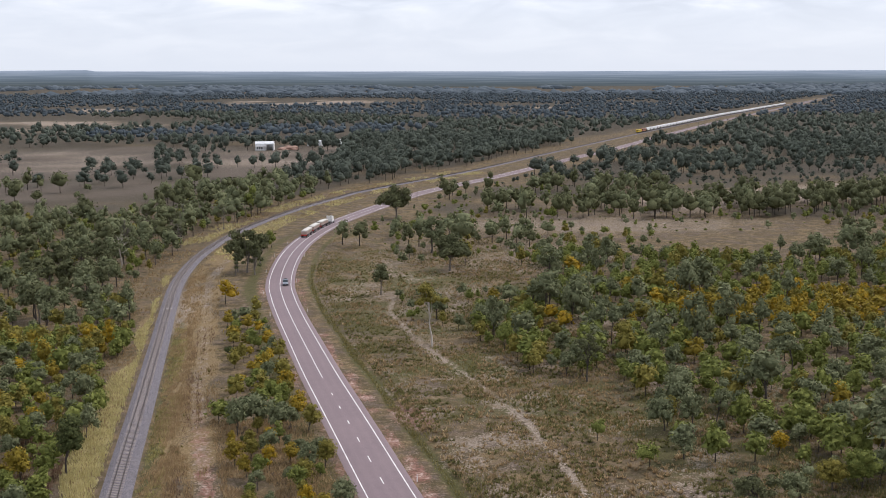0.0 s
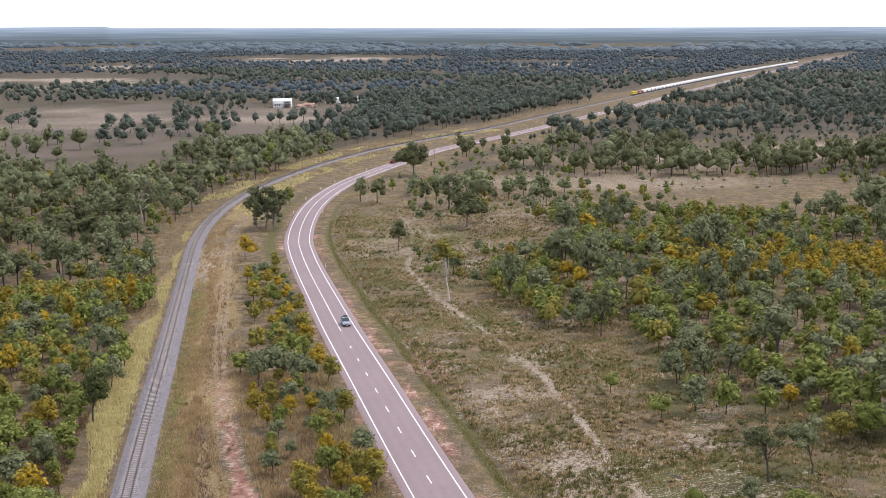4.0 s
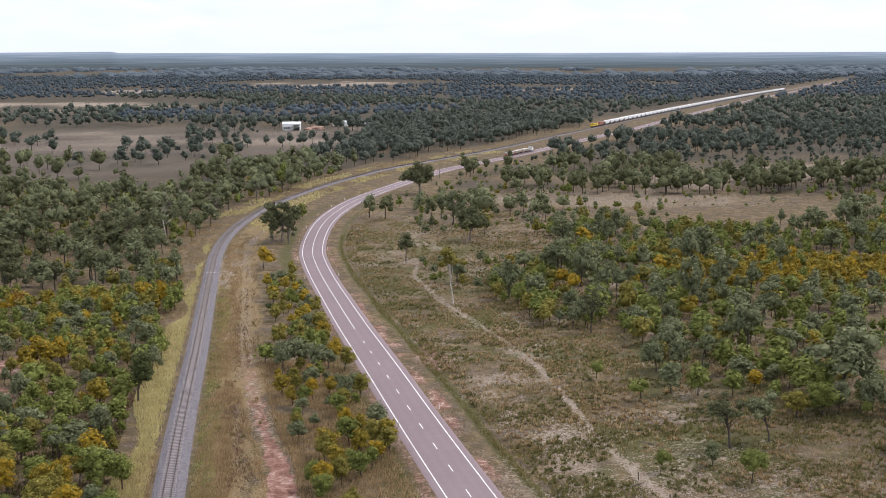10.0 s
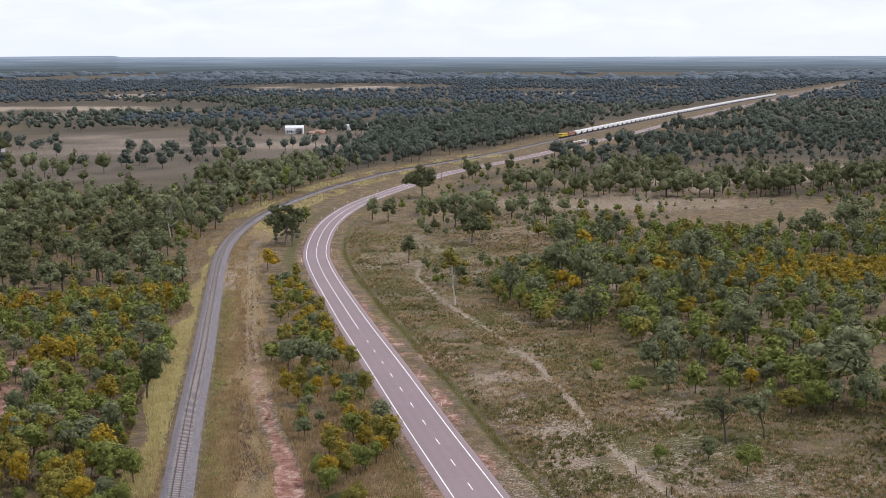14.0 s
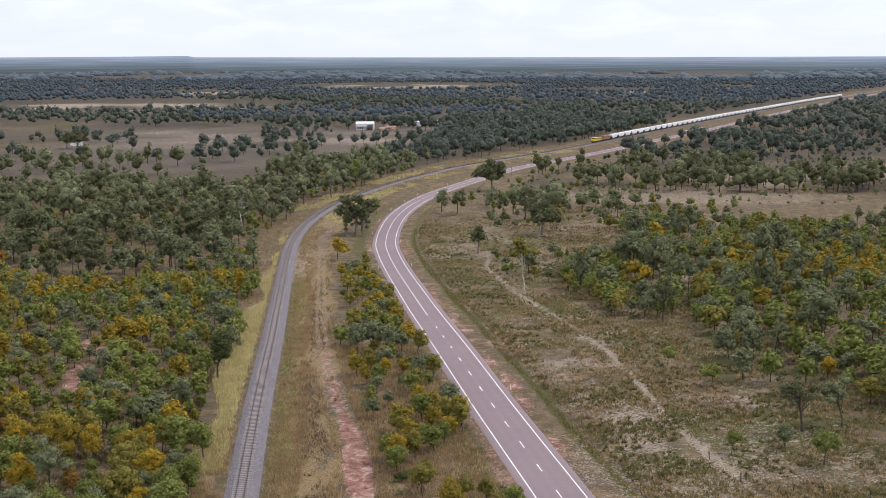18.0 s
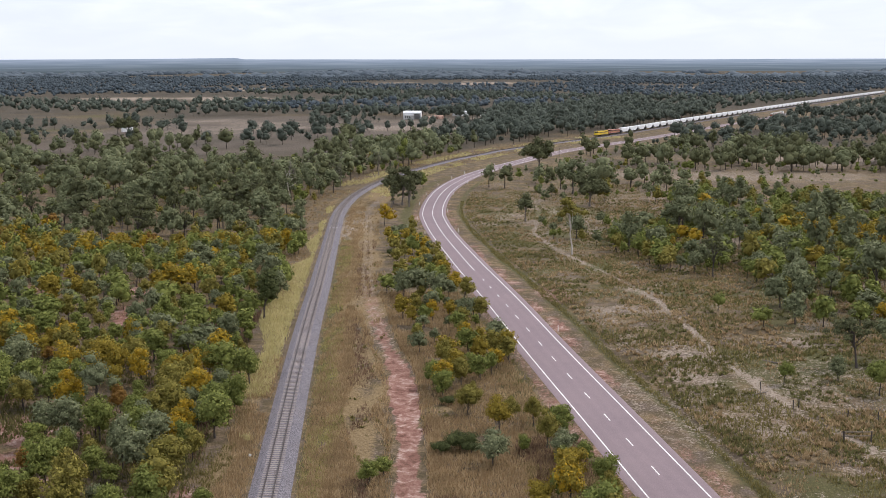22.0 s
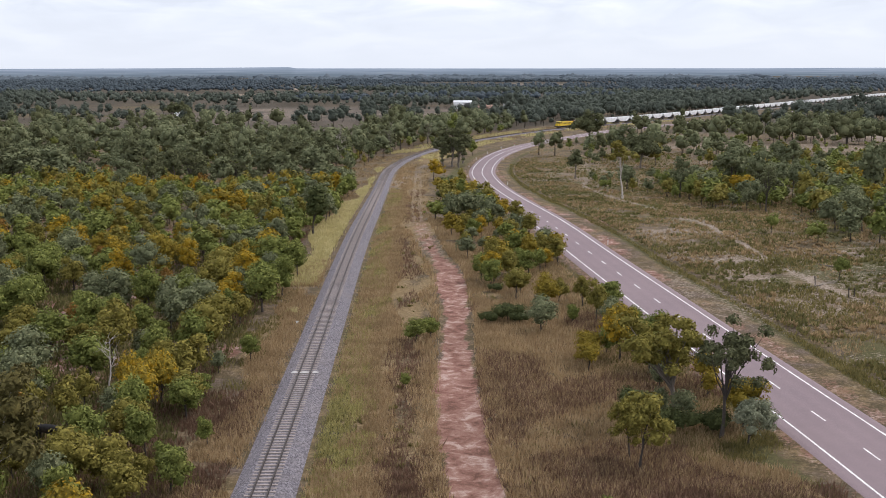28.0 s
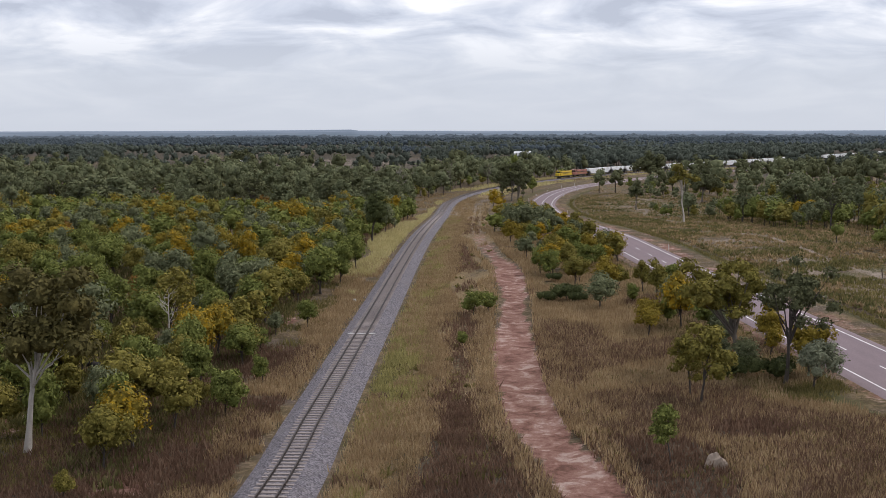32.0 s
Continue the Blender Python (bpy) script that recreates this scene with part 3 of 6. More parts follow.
# ---------------------------------------------------------------- railway
def rail_mesh(name, off, s0, s1, step):
    w, z0 = 0.035, 0.47
    prof = [(-0.07, z0), (-0.07, z0 + 0.02), (-0.012, z0 + 0.03), (-0.012, z0 + 0.11), (-w, z0 + 0.12), (-w, z0 + 0.155), (w, z0 + 0.155), (w, z0 + 0.12), (0.012, z0 + 0.11), (0.012, z0 + 0.03), (0.07, z0 + 0.02), (0.07, z0)]
    me = RAIL.strip(name, [STEEL, RAILTOP], [off + p[0] for p in prof], [p[1] for p in prof], s0, s1, step)
    k = len(prof) - 1
    idx = np.zeros(len(me.polygons), np.int32)
    idx[5::k] = 1
    me.polygons.foreach_set("material_index", idx)
    me.polygons.foreach_set("use_smooth", np.zeros(len(me.polygons), bool))
    return me


def build_railway():
    offs = [-2.35, -2.0, -1.3, -1.08, -0.75, -0.4, 0.4, 0.75, 1.1, 1.4, 2.2, 2.6]
    zs = [-0.05, 0.04, 0.40, 0.44, 0.425, 0.415, 0.415, 0.425, 0.44, 0.40, 0.06, -0.05]
    track = tagged(new("railway_track", RAIL.strip("railway_track", BALLAST, offs, zs, 0, 3900, 2.0)), "single railway track on grey crushed stone ballast", "railway track", kind="structure")
    for o in (-0.5515, 0.5515):
        child("rail", rail_mesh("rail", o, 400, 1900, 2.0), track, "worn steel rail with bright head")
    b = bm()
    box(b, -1.05, 1.05, -0.115, 0.115, 0, 0.13, 0.015)
    me = bpy.data.meshes.new("sleeper")
    b.to_mesh(me)
    b.free()
    me.materials.append(SLEEPER)
    s0 = RAIL.s_of_y(48)
    rng = random.Random(5)
    for i in range(300):
        c, d, _ = RAIL.at(s0 + 0.70 * i)
        child("sleeper", me, track, m=pose(c[0], c[1], 0.345 + float(fall(c[1])) + rng.uniform(-0.006, 0.006), 0, 0, -math.degrees(math.atan2(d[0], d[1])) + rng.uniform(-0.8, 0.8)))
    base = np.array([(sx * 1.05, sy * 0.115, z) for z in (0.345, 0.475) for sx, sy in ((-1, -1), (1, -1), (1, 1), (-1, 1))])
    quads = np.array([(4, 5, 6, 7), (0, 1, 5, 4), (1, 2, 6, 5), (2, 3, 7, 6), (3, 0, 4, 7)])
    ss = np.arange(s0 + 210, RAIL.s_of_y(640), 0.70)
    c, d, n = RAIL.at(ss)
    v = np.concatenate([c[:, None] + base[None, :, :1] * n[:, None] + base[None, :, 1:2] * d[:, None], base[None, :, 2:] + fall(c[:, 1])[:, None, None]], 2).reshape(-1, 3)
    f = (np.arange(len(ss))[:, None, None] * 8 + quads[None]).reshape(-1, 4)
    far = child("far_sleepers", mesh_from("far_sleepers", v, f, SLEEPER), track, "further weathered sleepers")
    far["kind"] = "stuff"


build_railway()


# ---------------------------------------------------------------- vegetation
def tube(path, radii, seg=6):
    path = np.asarray(path, float)
    d = np.gradient(path, axis=0)
    d /= np.linalg.norm(d, axis=1)[:, None] + 1e-9
    side = np.cross(d, [0.31, 0.95, 0.05])
    side /= np.linalg.norm(side, axis=1)[:, None] + 1e-9
    other = np.cross(d, side)
    a = np.arange(seg) * 2 * np.pi / seg
    v = path[:, None] + np.asarray(radii)[:, None, None] * (np.cos(a)[None, :, None] * side[:, None] + np.sin(a)[None, :, None] * other[:, None])
    n = len(path)
    f = [(i * seg + j, i * seg + (j + 1) % seg, (i + 1) * seg + (j + 1) % seg, (i + 1) * seg + j) for i in range(n - 1) for j in range(seg)]
    return v.reshape(-1, 3), np.array(f)


def join_arrays(items):
    vs, fs, k = [], [], 0
    for v, f in items:
        vs.append(v)
        fs.append(f + k)
        k += len(v)
    return np.vstack(vs), np.vstack(fs)


def ball(level):
    """Unit ball of 20 or 80 triangles."""
    b = bmesh.new()
    bmesh.ops.create_icosphere(b, subdivisions=level, radius=1.0)
    b.verts.index_update()
    v = np.array([p.co[:] for p in b.verts])
    f = np.array([[p.index for p in q.verts] for q in b.faces])
    b.free()
    return v, f


BALLS = {1: ball(1), 2: ball(2)}


def leaves(rng, centres, radii, per, size, droop=0.0, level=1, rough=0.2, heart=0.6):
    """Leafy lobes: a ragged heart of foliage under a thick coat of small sprays."""
    bv, bf = BALLS[level]
    out = []
    for c, r in zip(centres, radii):
        q = bv * (1 + rng.normal(size=(len(bv), 1)) * rough) * r * heart
        out.append((q + c, bf))
        if per <= 0:
            continue
        u = rng.normal(size=(per, 3))
        u /= np.linalg.norm(u, axis=1)[:, None]
        u[:, 2] = np.where(u[:, 2] < -0.45, -u[:, 2], u[:, 2])
        p = c + u * (0.55 + 0.55 * rng.random(per) ** 0.7)[:, None] * r
        nrm = u + rng.normal(size=(per, 3)) * 0.42 + np.array([0, 0, 0.25])
        nrm /= np.linalg.norm(nrm, axis=1)[:, None]
        a = np.cross(nrm, rng.normal(size=(per, 3)))
        a /= np.linalg.norm(a, axis=1)[:, None] + 1e-9
        b = np.cross(nrm, a)
        s = (size * (0.6 + 0.8 * rng.random(per)))[:, None]
        tip = u * s * 0.3 - np.array([0, 0, 1]) * s * droop
        v = np.stack([p - a * s * 0.8 - b * s * 0.60, p - a * s * 0.25 + b * s * 0.75, p + a * s + tip], 1).reshape(-1, 3)
        out.append((v, np.arange(len(v)).reshape(-1, 3)))
    return join_arrays(out)


def tree_arrays(seed, h, w, base, nclump, per, leaf, trunk_r, clump=0.24, forks=4, lean=0.06, droop=0.0, limb_seg=3, level=1, tall=0.85, rough=0.2, heart=0.6, loose=0.25):
    """Trunk with limbs, and crown, of a tree h high with a crown w wide that starts at the fraction base of its height.
    The lobes of the crown lie over an egg-shaped form; loose scatters them."""
    rng = np.random.default_rng(seed)
    top = h * (base + (1 - base) * 0.6)
    n = 6
    t = np.linspace(0, 1, n)
    bend = rng.normal(size=2) * lean * h
    path = np.stack([bend[0] * t**1.5 + rng.normal(size=n) * 0.008 * h * (t > 0), bend[1] * t**1.5 + rng.normal(size=n) * 0.008 * h * (t > 0), top * t], 1)
    parts = [tube(path, trunk_r * (1.15 - 0.8 * t) * np.where(t == 0, 1.35, 1), 5)]
    cs, rs = [], []
    half_w, half_h, mid_z = w * 0.5, h * (1 - base) * 0.5, h * (base + (1 - base) * 0.5)
    spin = rng.uniform(0, 6.28)
    for i in range(nclump):
        ang = spin + i * 2.39996 + rng.uniform(-0.5, 0.5)
        uz = 1 - 1.6 * (i + 0.5) / nclump + rng.normal() * 0.3 * loose
        uz = max(-0.75, min(1.0, uz))
        rad = math.sqrt(1 - uz * uz)
        r0 = min(w * clump * rng.uniform(0.85, 1.35), 0.46 * w)
        r = r0 * np.array([1, 1, tall])
        far = 1 - loose * rng.uniform(-0.35, 1.3)
        out = max(half_w - r0 * 0.8, 0.15 * half_w) * far
        c = np.array([path[-1, 0] + out * rad * math.cos(ang), path[-1, 1] + out * rad * math.sin(ang), mid_z + max(half_h - r[2] * 0.85, 0.15 * half_h) * uz * far])
        cs.append(c)
        rs.append(r)
        if i % 3 == 0 or i < forks:
            zs = min(rng.uniform(0.45, 0.95) * min(base + 0.25, 0.9) * h, top * 0.95)
            k = np.interp(zs / top, t, np.arange(n))
            s = path[int(k)] * (1 - k % 1) + path[min(int(k) + 1, n - 1)] * (k % 1)
            mid = (s + c) / 2 + np.array([0, 0, 0.05 * h]) * rng.uniform(-0.6, 0.6) + rng.normal(size=3) * 0.02 * h
            r1 = trunk_r * rng.uniform(0.35, 0.55)
            parts.append(tube([s, mid, c], [r1, r1 * 0.65, r1 * 0.2], limb_seg))
    return join_arrays(parts), leaves(rng, cs, rs, per, leaf, droop, level, rough, heart)


def bare_arrays(seed, h, trunk_r, n=9):
    rng = np.random.default_rng(seed)
    t = np.linspace(0, 1, 8)
    path = np.stack([0.10 * h * t**2 + rng.normal(size=8) * 0.012 * h, rng.normal(size=8) * 0.012 * h, h * 0.95 * t], 1)
    path[0, :2] = 0
    items = [tube(path, trunk_r * (1.1 - 0.95 * t), 7)]
    for i in range(n):
        k = rng.integers(3, 7)
        a = rng.uniform(0, 6.28)
        ln = h * rng.uniform(0.15, 0.34) * (1.2 - k / 9)
        e = path[k] + np.array([math.cos(a) * ln, math.sin(a) * ln, ln * rng.uniform(0.5, 1.3)])
        m = (path[k] + e) / 2 + rng.normal(size=3) * 0.03 * h
        items.append(tube([path[k], m, e], [trunk_r * 0.4, trunk_r * 0.25, trunk_r * 0.06], 5))
        for _ in range(2):
            q = e + rng.normal(size=3) * 0.09 * h + np.array([0, 0, 0.05 * h])
            items.append(tube([m, (m + q) / 2 + rng.normal(size=3) * 0.02 * h, q], [trunk_r * 0.2, trunk_r * 0.12, trunk_r * 0.04], 4))
    return join_arrays(items)


# kind: name, label, height, crown width, crown base, lobes, sprays, spray size, trunk radius, leaf material, bark, more
KINDS = {
    "gum": ("gum_tree", "tall gum tree with dark grey-green crown", 11, 7.6, 0.14, 12, 90, 0.34, 0.20, LEAF_GUM, BARK, dict(clump=0.20, loose=0.5)),
    "gum_grey": ("gum_tree", "spreading gum tree with blue-grey foliage", 11, 8.0, 0.12, 12, 90, 0.34, 0.20, LEAF_GREY, BARK_DARK, dict(clump=0.20, loose=0.5)),
    "gum_dark": ("gum_tree", "dark leaning gum tree with open crown", 10, 7.4, 0.34, 40, 95, 0.17, 0.17, LEAF_GUM, BARK_DARK, dict(clump=0.078, lean=0.08, heart=0.4, rough=0.3, loose=0.6, forks=18)),
    "gum_wide": ("gum_tree", "broad gum tree with heavy umbrella crown", 11, 10.0, 0.34, 40, 130, 0.20, 0.28, LEAF_OLIVE, BARK, dict(clump=0.088, forks=14, loose=0.6, tall=0.75)),
    "gum_broad": ("gum_tree", "broad round-headed dark gum beside the bend", 11, 12.5, 0.16, 34, 80, 0.42, 0.30, LEAF_GUM, BARK, dict(clump=0.13, forks=8, loose=0.5)),
    "gum_bend": ("gum_tree", "tall olive gum with foliage low down its trunk", 13, 6.6, 0.10, 24, 60, 0.36, 0.22, LEAF_GUM, BARK, dict(clump=0.15, loose=0.75, forks=8)),
    "gum_sparse": ("gum_tree", "tall thin gum with sparse high crown", 15, 9.5, 0.45, 16, 60, 0.26, 0.17, LEAF_OLIVE, BARK_PALE, dict(clump=0.10, loose=0.8, forks=8)),
    "gum_thin": ("gum_tree", "slender gum with small grey crown", 9, 4.8, 0.24, 11, 70, 0.22, 0.12, LEAF_GREY, BARK_DARK, dict(clump=0.20, loose=0.6)),
    "gum_pale": ("gum_tree", "gum tree with smooth white trunk and dark olive crown", 12, 8.6, 0.36, 30, 170, 0.17, 0.19, LEAF_BROWN, BARK_PALE, dict(clump=0.125, forks=8, loose=0.55)),
    "slim": ("gum_tree", "slim young gum with olive-green crown", 6, 3.9, 0.22, 18, 130, 0.13, 0.08, LEAF_OLIVE, BARK_DARK, dict(clump=0.16, heart=0.45, rough=0.3, loose=0.7)),
    "sapling": ("sapling", "bright green gum sapling in dry grass", 4, 1.8, 0.12, 13, 120, 0.10, 0.05, LEAF_GREEN, BARK_DARK, dict(clump=0.24, heart=0.45, rough=0.3)),
    "column": ("gum_tree", "narrow upright dark green tree", 9, 4.4, 0.22, 16, 110, 0.20, 0.14, LEAF_DEEP, BARK_DARK, dict(clump=0.26)),
    "wattle": ("wattle_tree", "rounded wattle tree in golden yellow flower", 5, 3.7, 0.08, 9, 78, 0.225, 0.09, LEAF_WATTLE, BARK_DARK, dict(clump=0.235, loose=0.38)),
    "rust": ("wattle_tree", "wattle tree with rusty orange foliage", 5, 3.5, 0.14, 9, 78, 0.20, 0.09, LEAF_RUST, BARK_DARK, dict(clump=0.22, loose=0.4)),
    "olive": ("wattle_tree", "wattle tree with dull olive-yellow leaves", 5, 3.7, 0.07, 9, 78, 0.225, 0.08, LEAF_OLIVE, BARK_DARK, dict(clump=0.235, loose=0.38)),
    "green": ("scrub_tree", "bushy green scrub tree", 4.7, 3.5, 0.04, 9, 78, 0.225, 0.08, LEAF_GREEN, BARK_DARK, dict(clump=0.24, loose=0.38)),
    "round_green": ("scrub_tree", "small round-headed green tree on a thin stem", 4.5, 3.6, 0.30, 10, 95, 0.18, 0.07, LEAF_GREEN, BARK_DARK, dict(clump=0.25, loose=0.15)),
    "grey": ("acacia_tree", "grey-green acacia with soft feathery crown", 5.0, 3.7, 0.06, 9, 78, 0.225, 0.08, LEAF_GREY, BARK_DARK, dict(clump=0.235, loose=0.35)),
    "greyround": ("acacia_tree", "round silvery grey-green acacia beside the road", 4.5, 4.4, 0.16, 18, 170, 0.12, 0.09, LEAF_SILVER, BARK_DARK, dict(clump=0.18, heart=0.5)),
    "shrubdark": ("shrub", "low dense dark green shrub", 2.0, 3.2, 0.05, 12, 90, 0.15, 0.05, LEAF_DEEP, BARK_DARK, dict(clump=0.19, loose=0.8)),
    "shrub": ("shrub", "low scrubby green shrub in the grass", 1.4, 1.9, 0.03, 6, 34, 0.15, 0.03, LEAF_GREEN, BARK_DARK, dict(clump=0.26, loose=0.5)),
}
DETAIL = ("wattle", "rust", "olive", "green", "grey", "shrubdark", "round_green", "gum_thin")
GROUPS = {"gum_tree": "gum trees on the plain", "wattle_tree": "wattles beside the railway", "scrub_tree": "green scrub trees", "acacia_tree": "grey acacias", "shrub": "low shrubs", "sapling": "saplings"}
VARIANTS = {"gum_thin": 1, "gum": 4, "gum_grey": 3, "wattle": 4, "olive": 3, "green": 4, "grey": 4, "round_green": 2, "shrub": 3, "rust": 2, "gum_dark": 2}
PROTO = {}


def proto(kind, k):
    """The meshes of one tree of a kind, built on first use."""
    if (kind, k) not in PROTO:
        name, label, h, w, base, nc, per, leaf, tr, lm, bk, more = KINDS[kind]
        level = 1 if kind in VARIANTS else 2
        if 10 <= k < 20:
            per, leaf = int(per * 0.5), leaf * 1.38
        if k >= 20:
            nc, per, leaf = int(nc * 1.25), int(per * 1.7), leaf * 0.68
        seed = sum(map(ord, kind)) * 7 + k
        jit = 1 + 0.12 * math.sin(seed * 1.7)
        (tv, tf), (cv, cf) = tree_arrays(seed, h, w * jit, base, nc, per, leaf, tr, level=level, **more)
        PROTO[(kind, k)] = mesh_from("trunk", tv, tf, bk, smooth=True), mesh_from("crown", cv, cf, lm, smooth=True)
    return PROTO[(kind, k)]


FIRST = {}


def plant(kind, k, x, y, h, turn):
    name, label, h0 = KINDS[kind][:3]
    k = k % VARIANTS.get(kind, 1)
    if kind in DETAIL and (y < 165 or (x > 0 and y < 200)):
        k += 20
    elif y > 270 and kind in VARIANTS:
        k += 10
    key = (kind, k)
    q = h / h0
    stout = 1.0 if kind not in VARIANTS else 0.78 + 0.40 * (turn * 3.7 % 1.0)
    size = Vector((q * stout, q * stout * (0.88 + 0.24 * (turn * 5.3 % 1.0)), q))
    place = (x, y, float(fall(y)) - 0.03)
    if key in FIRST:
        f = FIRST[key].scale
        return copy_thing(FIRST[key], Matrix.LocRotScale(place, Euler((0, 0, turn)), Vector((size.x / f.x, size.y / f.y, size.z / f.z))))
    trunk, crown = proto(kind, k)
    ob = tagged(new(name), label, "shrub" if name == "shrub" else "tree", GROUPS.get(name, ""))
    child("trunk", trunk, ob)
    child("crown", crown, ob)
    ob.matrix_basis = Matrix.LocRotScale(place, Euler((0, 0, turn)), size)
    FIRST[key] = ob
    return ob


# trees that stand out on their own: x, y, height
KEY_TREES = {
    "gum_pale": [(-39.1, 62.8, 12.0)],
    "sapling": [(0.0, 68.0, 4.1)],
    "slim": [(2.1, 83.3, 6.6), (1.4, 85.8, 5.2)],
    "gum_wide": [(5.4, 95.5, 10.0)],
    "gum_broad": [(-10.8, 542.2, 14.6), (9.2, 406.7, 11.9), (-300.0, 788.0, 12.0), (-309.0, 792.0, 11.0)],
    "gum_dark": [(8.7, 91.7, 10.3), (32.5, 256.3, 9.6), (43.8, 176.4, 9.1)],
    "greyround": [(10.7, 90.5, 4.2)],
    "wattle": [(-2.2, 115.7, 3.8), (0.6, 123.7, 4.9), (-12.8, 171.7, 5.1), (-8.4, 176.6, 4.8), (-9.8, 171.2, 3.4), (0.8, 116.2, 6.1), (-2.2, 112.3, 3.4), (-39.7, 95.4, 5.5), (-43.5, 117.4, 4.1), (-48.6, 146.7, 6.1), (-51.9, 169.4, 6.1), (-46.1, 132.5, 4.2), (-54.8, 354.2, 7.7)],
    "grey": [(4.0, 97.5, 2.8), (6.2, 95.0, 3.3), (-8.0, 128.7, 4.5), (-30.6, 220.1, 7.0), (-27.9, 225.2, 6.8), (-24.2, 221.2, 6.5), (-41.2, 88.0, 3.9), (-39.0, 76.8, 3.1), (-38.3, 106.6, 2.6), (39.4, 168.6, 4.0), (24.2, 348.8, 7.7)],
    "olive": [(-1.9, 134.8, 5.2), (-14.4, 160.9, 4.8), (-17.7, 169.9, 5.1), (-37.8, 83.6, 4.2), (-42.7, 74.6, 3.6), (-33.2, 75.3, 2.6), (-32.5, 69.7, 4.3), (-38.0, 73.4, 5.0), (-32.3, 54.9, 1.8), (-45.3, 77.5, 6.3), (14.5, 415.9, 9.1)],
    "shrubdark": [(2.0, 99.0, 2.2), (5.0, 93.0, 2.4), (8.2, 93.5, 2.2), (-14.1, 132.4, 1.7), (-12.3, 134.3, 2.5), (-10.8, 133.2, 1.6)],
    "green": [(-21.1, 121.5, 3.1), (-19.9, 123.9, 2.5), (-19.1, 103.4, 1.6), (-18.3, 160.3, 4.4), (-35.2, 228.7, 5.6), (-17.7, 192.5, 4.7), (-68.0, 124.1, 6.2), (-31.8, 77.3, 3.2), (-77.7, 150.5, 5.8), (-31.6, 84.6, 2.8), (-36.9, 98.6, 2.7), (-36.6, 111.5, 3.2), (-30.7, 74.1, 4.1), (-39.1, 78.8, 4.9), (-55.0, 457.6, 6.4), (-77.6, 563.3, 11.1)],
    "rust": [(-59.0, 119.0, 4.4)],
    "column": [(-53.2, 201.0, 9.8)],
    "gum_bend": [(-56.2, 405.3, 15.0), (-53.2, 401.4, 11.8), (-59.2, 400.4, 10.2), (-54.7, 411.1, 12.9)],
    "gum": [(-22.9, 461.4, 12.2), (-11.8, 366.1, 9.9), (-59.6, 407.7, 14.1), (-54.3, 421.0, 12.4), (-46.6, 718.5, 8.7), (-124.9, 678.5, 15.0), (-192.9, 658.9, 14.0), (-178.6, 694.4, 8.3), (-215.5, 675.1, 12.4), (-278.6, 796.2, 13.9), (-183.4, 506.4, 13.1), (-181.6, 526.6, 12.1), (-209.4, 977.8, 12.2), (-197.5, 1040.3, 10.2), (-142.3, 996.3, 13.3), (-84.4, 949.2, 16.0), (-75.6, 985.0, 14.9), (-100.7, 998.5, 12.8)],
    "gum_grey": [(-29.4, 464.5, 11.8), (3.5, 443.6, 13.9), (16.8, 451.4, 13.7), (-0.9, 458.7, 11.2), (26.6, 467.5, 10.3), (35.1, 459.7, 10.1)],
    "gum_sparse": [(2.3, 294.5, 16.3)],
    "round_green": [(34.4, 202.3, 4.7), (28.4, 215.5, 4.6), (43.3, 161.5, 5.2), (31.3, 166.1, 3.5)],
    "gum_thin": [(49.2, 221.0, 9.6), (50.5, 179.3, 8.7)],
}


class Spread:
    """Scatters points and keeps them apart."""

    def __init__(self):
        self.cells = {}

    def free(self, x, y, d):
        k = 6.0
        i, j, n = int(x // k), int(y // k), int(d // k) + 1
        for a in range(i - n, i + n + 1):
            for b in range(j - n, j + n + 1):
                for px, py, pd in self.cells.get((a, b), ()):
                    if (px - x) ** 2 + (py - y) ** 2 < ((d + pd) * 0.5) ** 2:
                        return False
        return True

    def put(self, x, y, d):
        self.cells.setdefault((int(x // 6), int(y // 6)), []).append((x, y, d))


GAPS = Spread()


def pick(rng, table):
    u, acc = rng.random() * sum(table.values()), 0
    for k, w in table.items():
        acc += w
        if u <= acc:
            return k
    return k


def scatter(rng, n, x0, x1, y0, y1, ok, table, size, gap):
    """n tries of trees in a rectangle, kept where ok() says so. ok works on arrays."""
    xs, ys = rng.uniform(x0, x1, n), rng.uniform(y0, y1, n)
    xy = np.stack([xs, ys], 1)
    keep = ok(xs, ys, ROAD.side(xy), RAIL.side(xy))
    out = []
    for x, y in xy[keep]:
        g = gap * rng.uniform(0.75, 1.3)
        if 860 < y < 1012 and -150 < x < -75:
            continue
        if GAPS.free(x, y, g):
            GAPS.put(x, y, g)
            kind = pick(rng, table)
            out.append((kind, float(x), float(y), KINDS[kind][2] * rng.uniform(*size), int(rng.integers(0, 12)), rng.uniform(0, 6.28)))
    return out


def patch_noise(x, y, s, seed):
    return (lattice(x, y, s * 2.6, seed) * 0.62 + lattice(x, y, s * 1.1, seed + 3) * 0.38) * 1.25


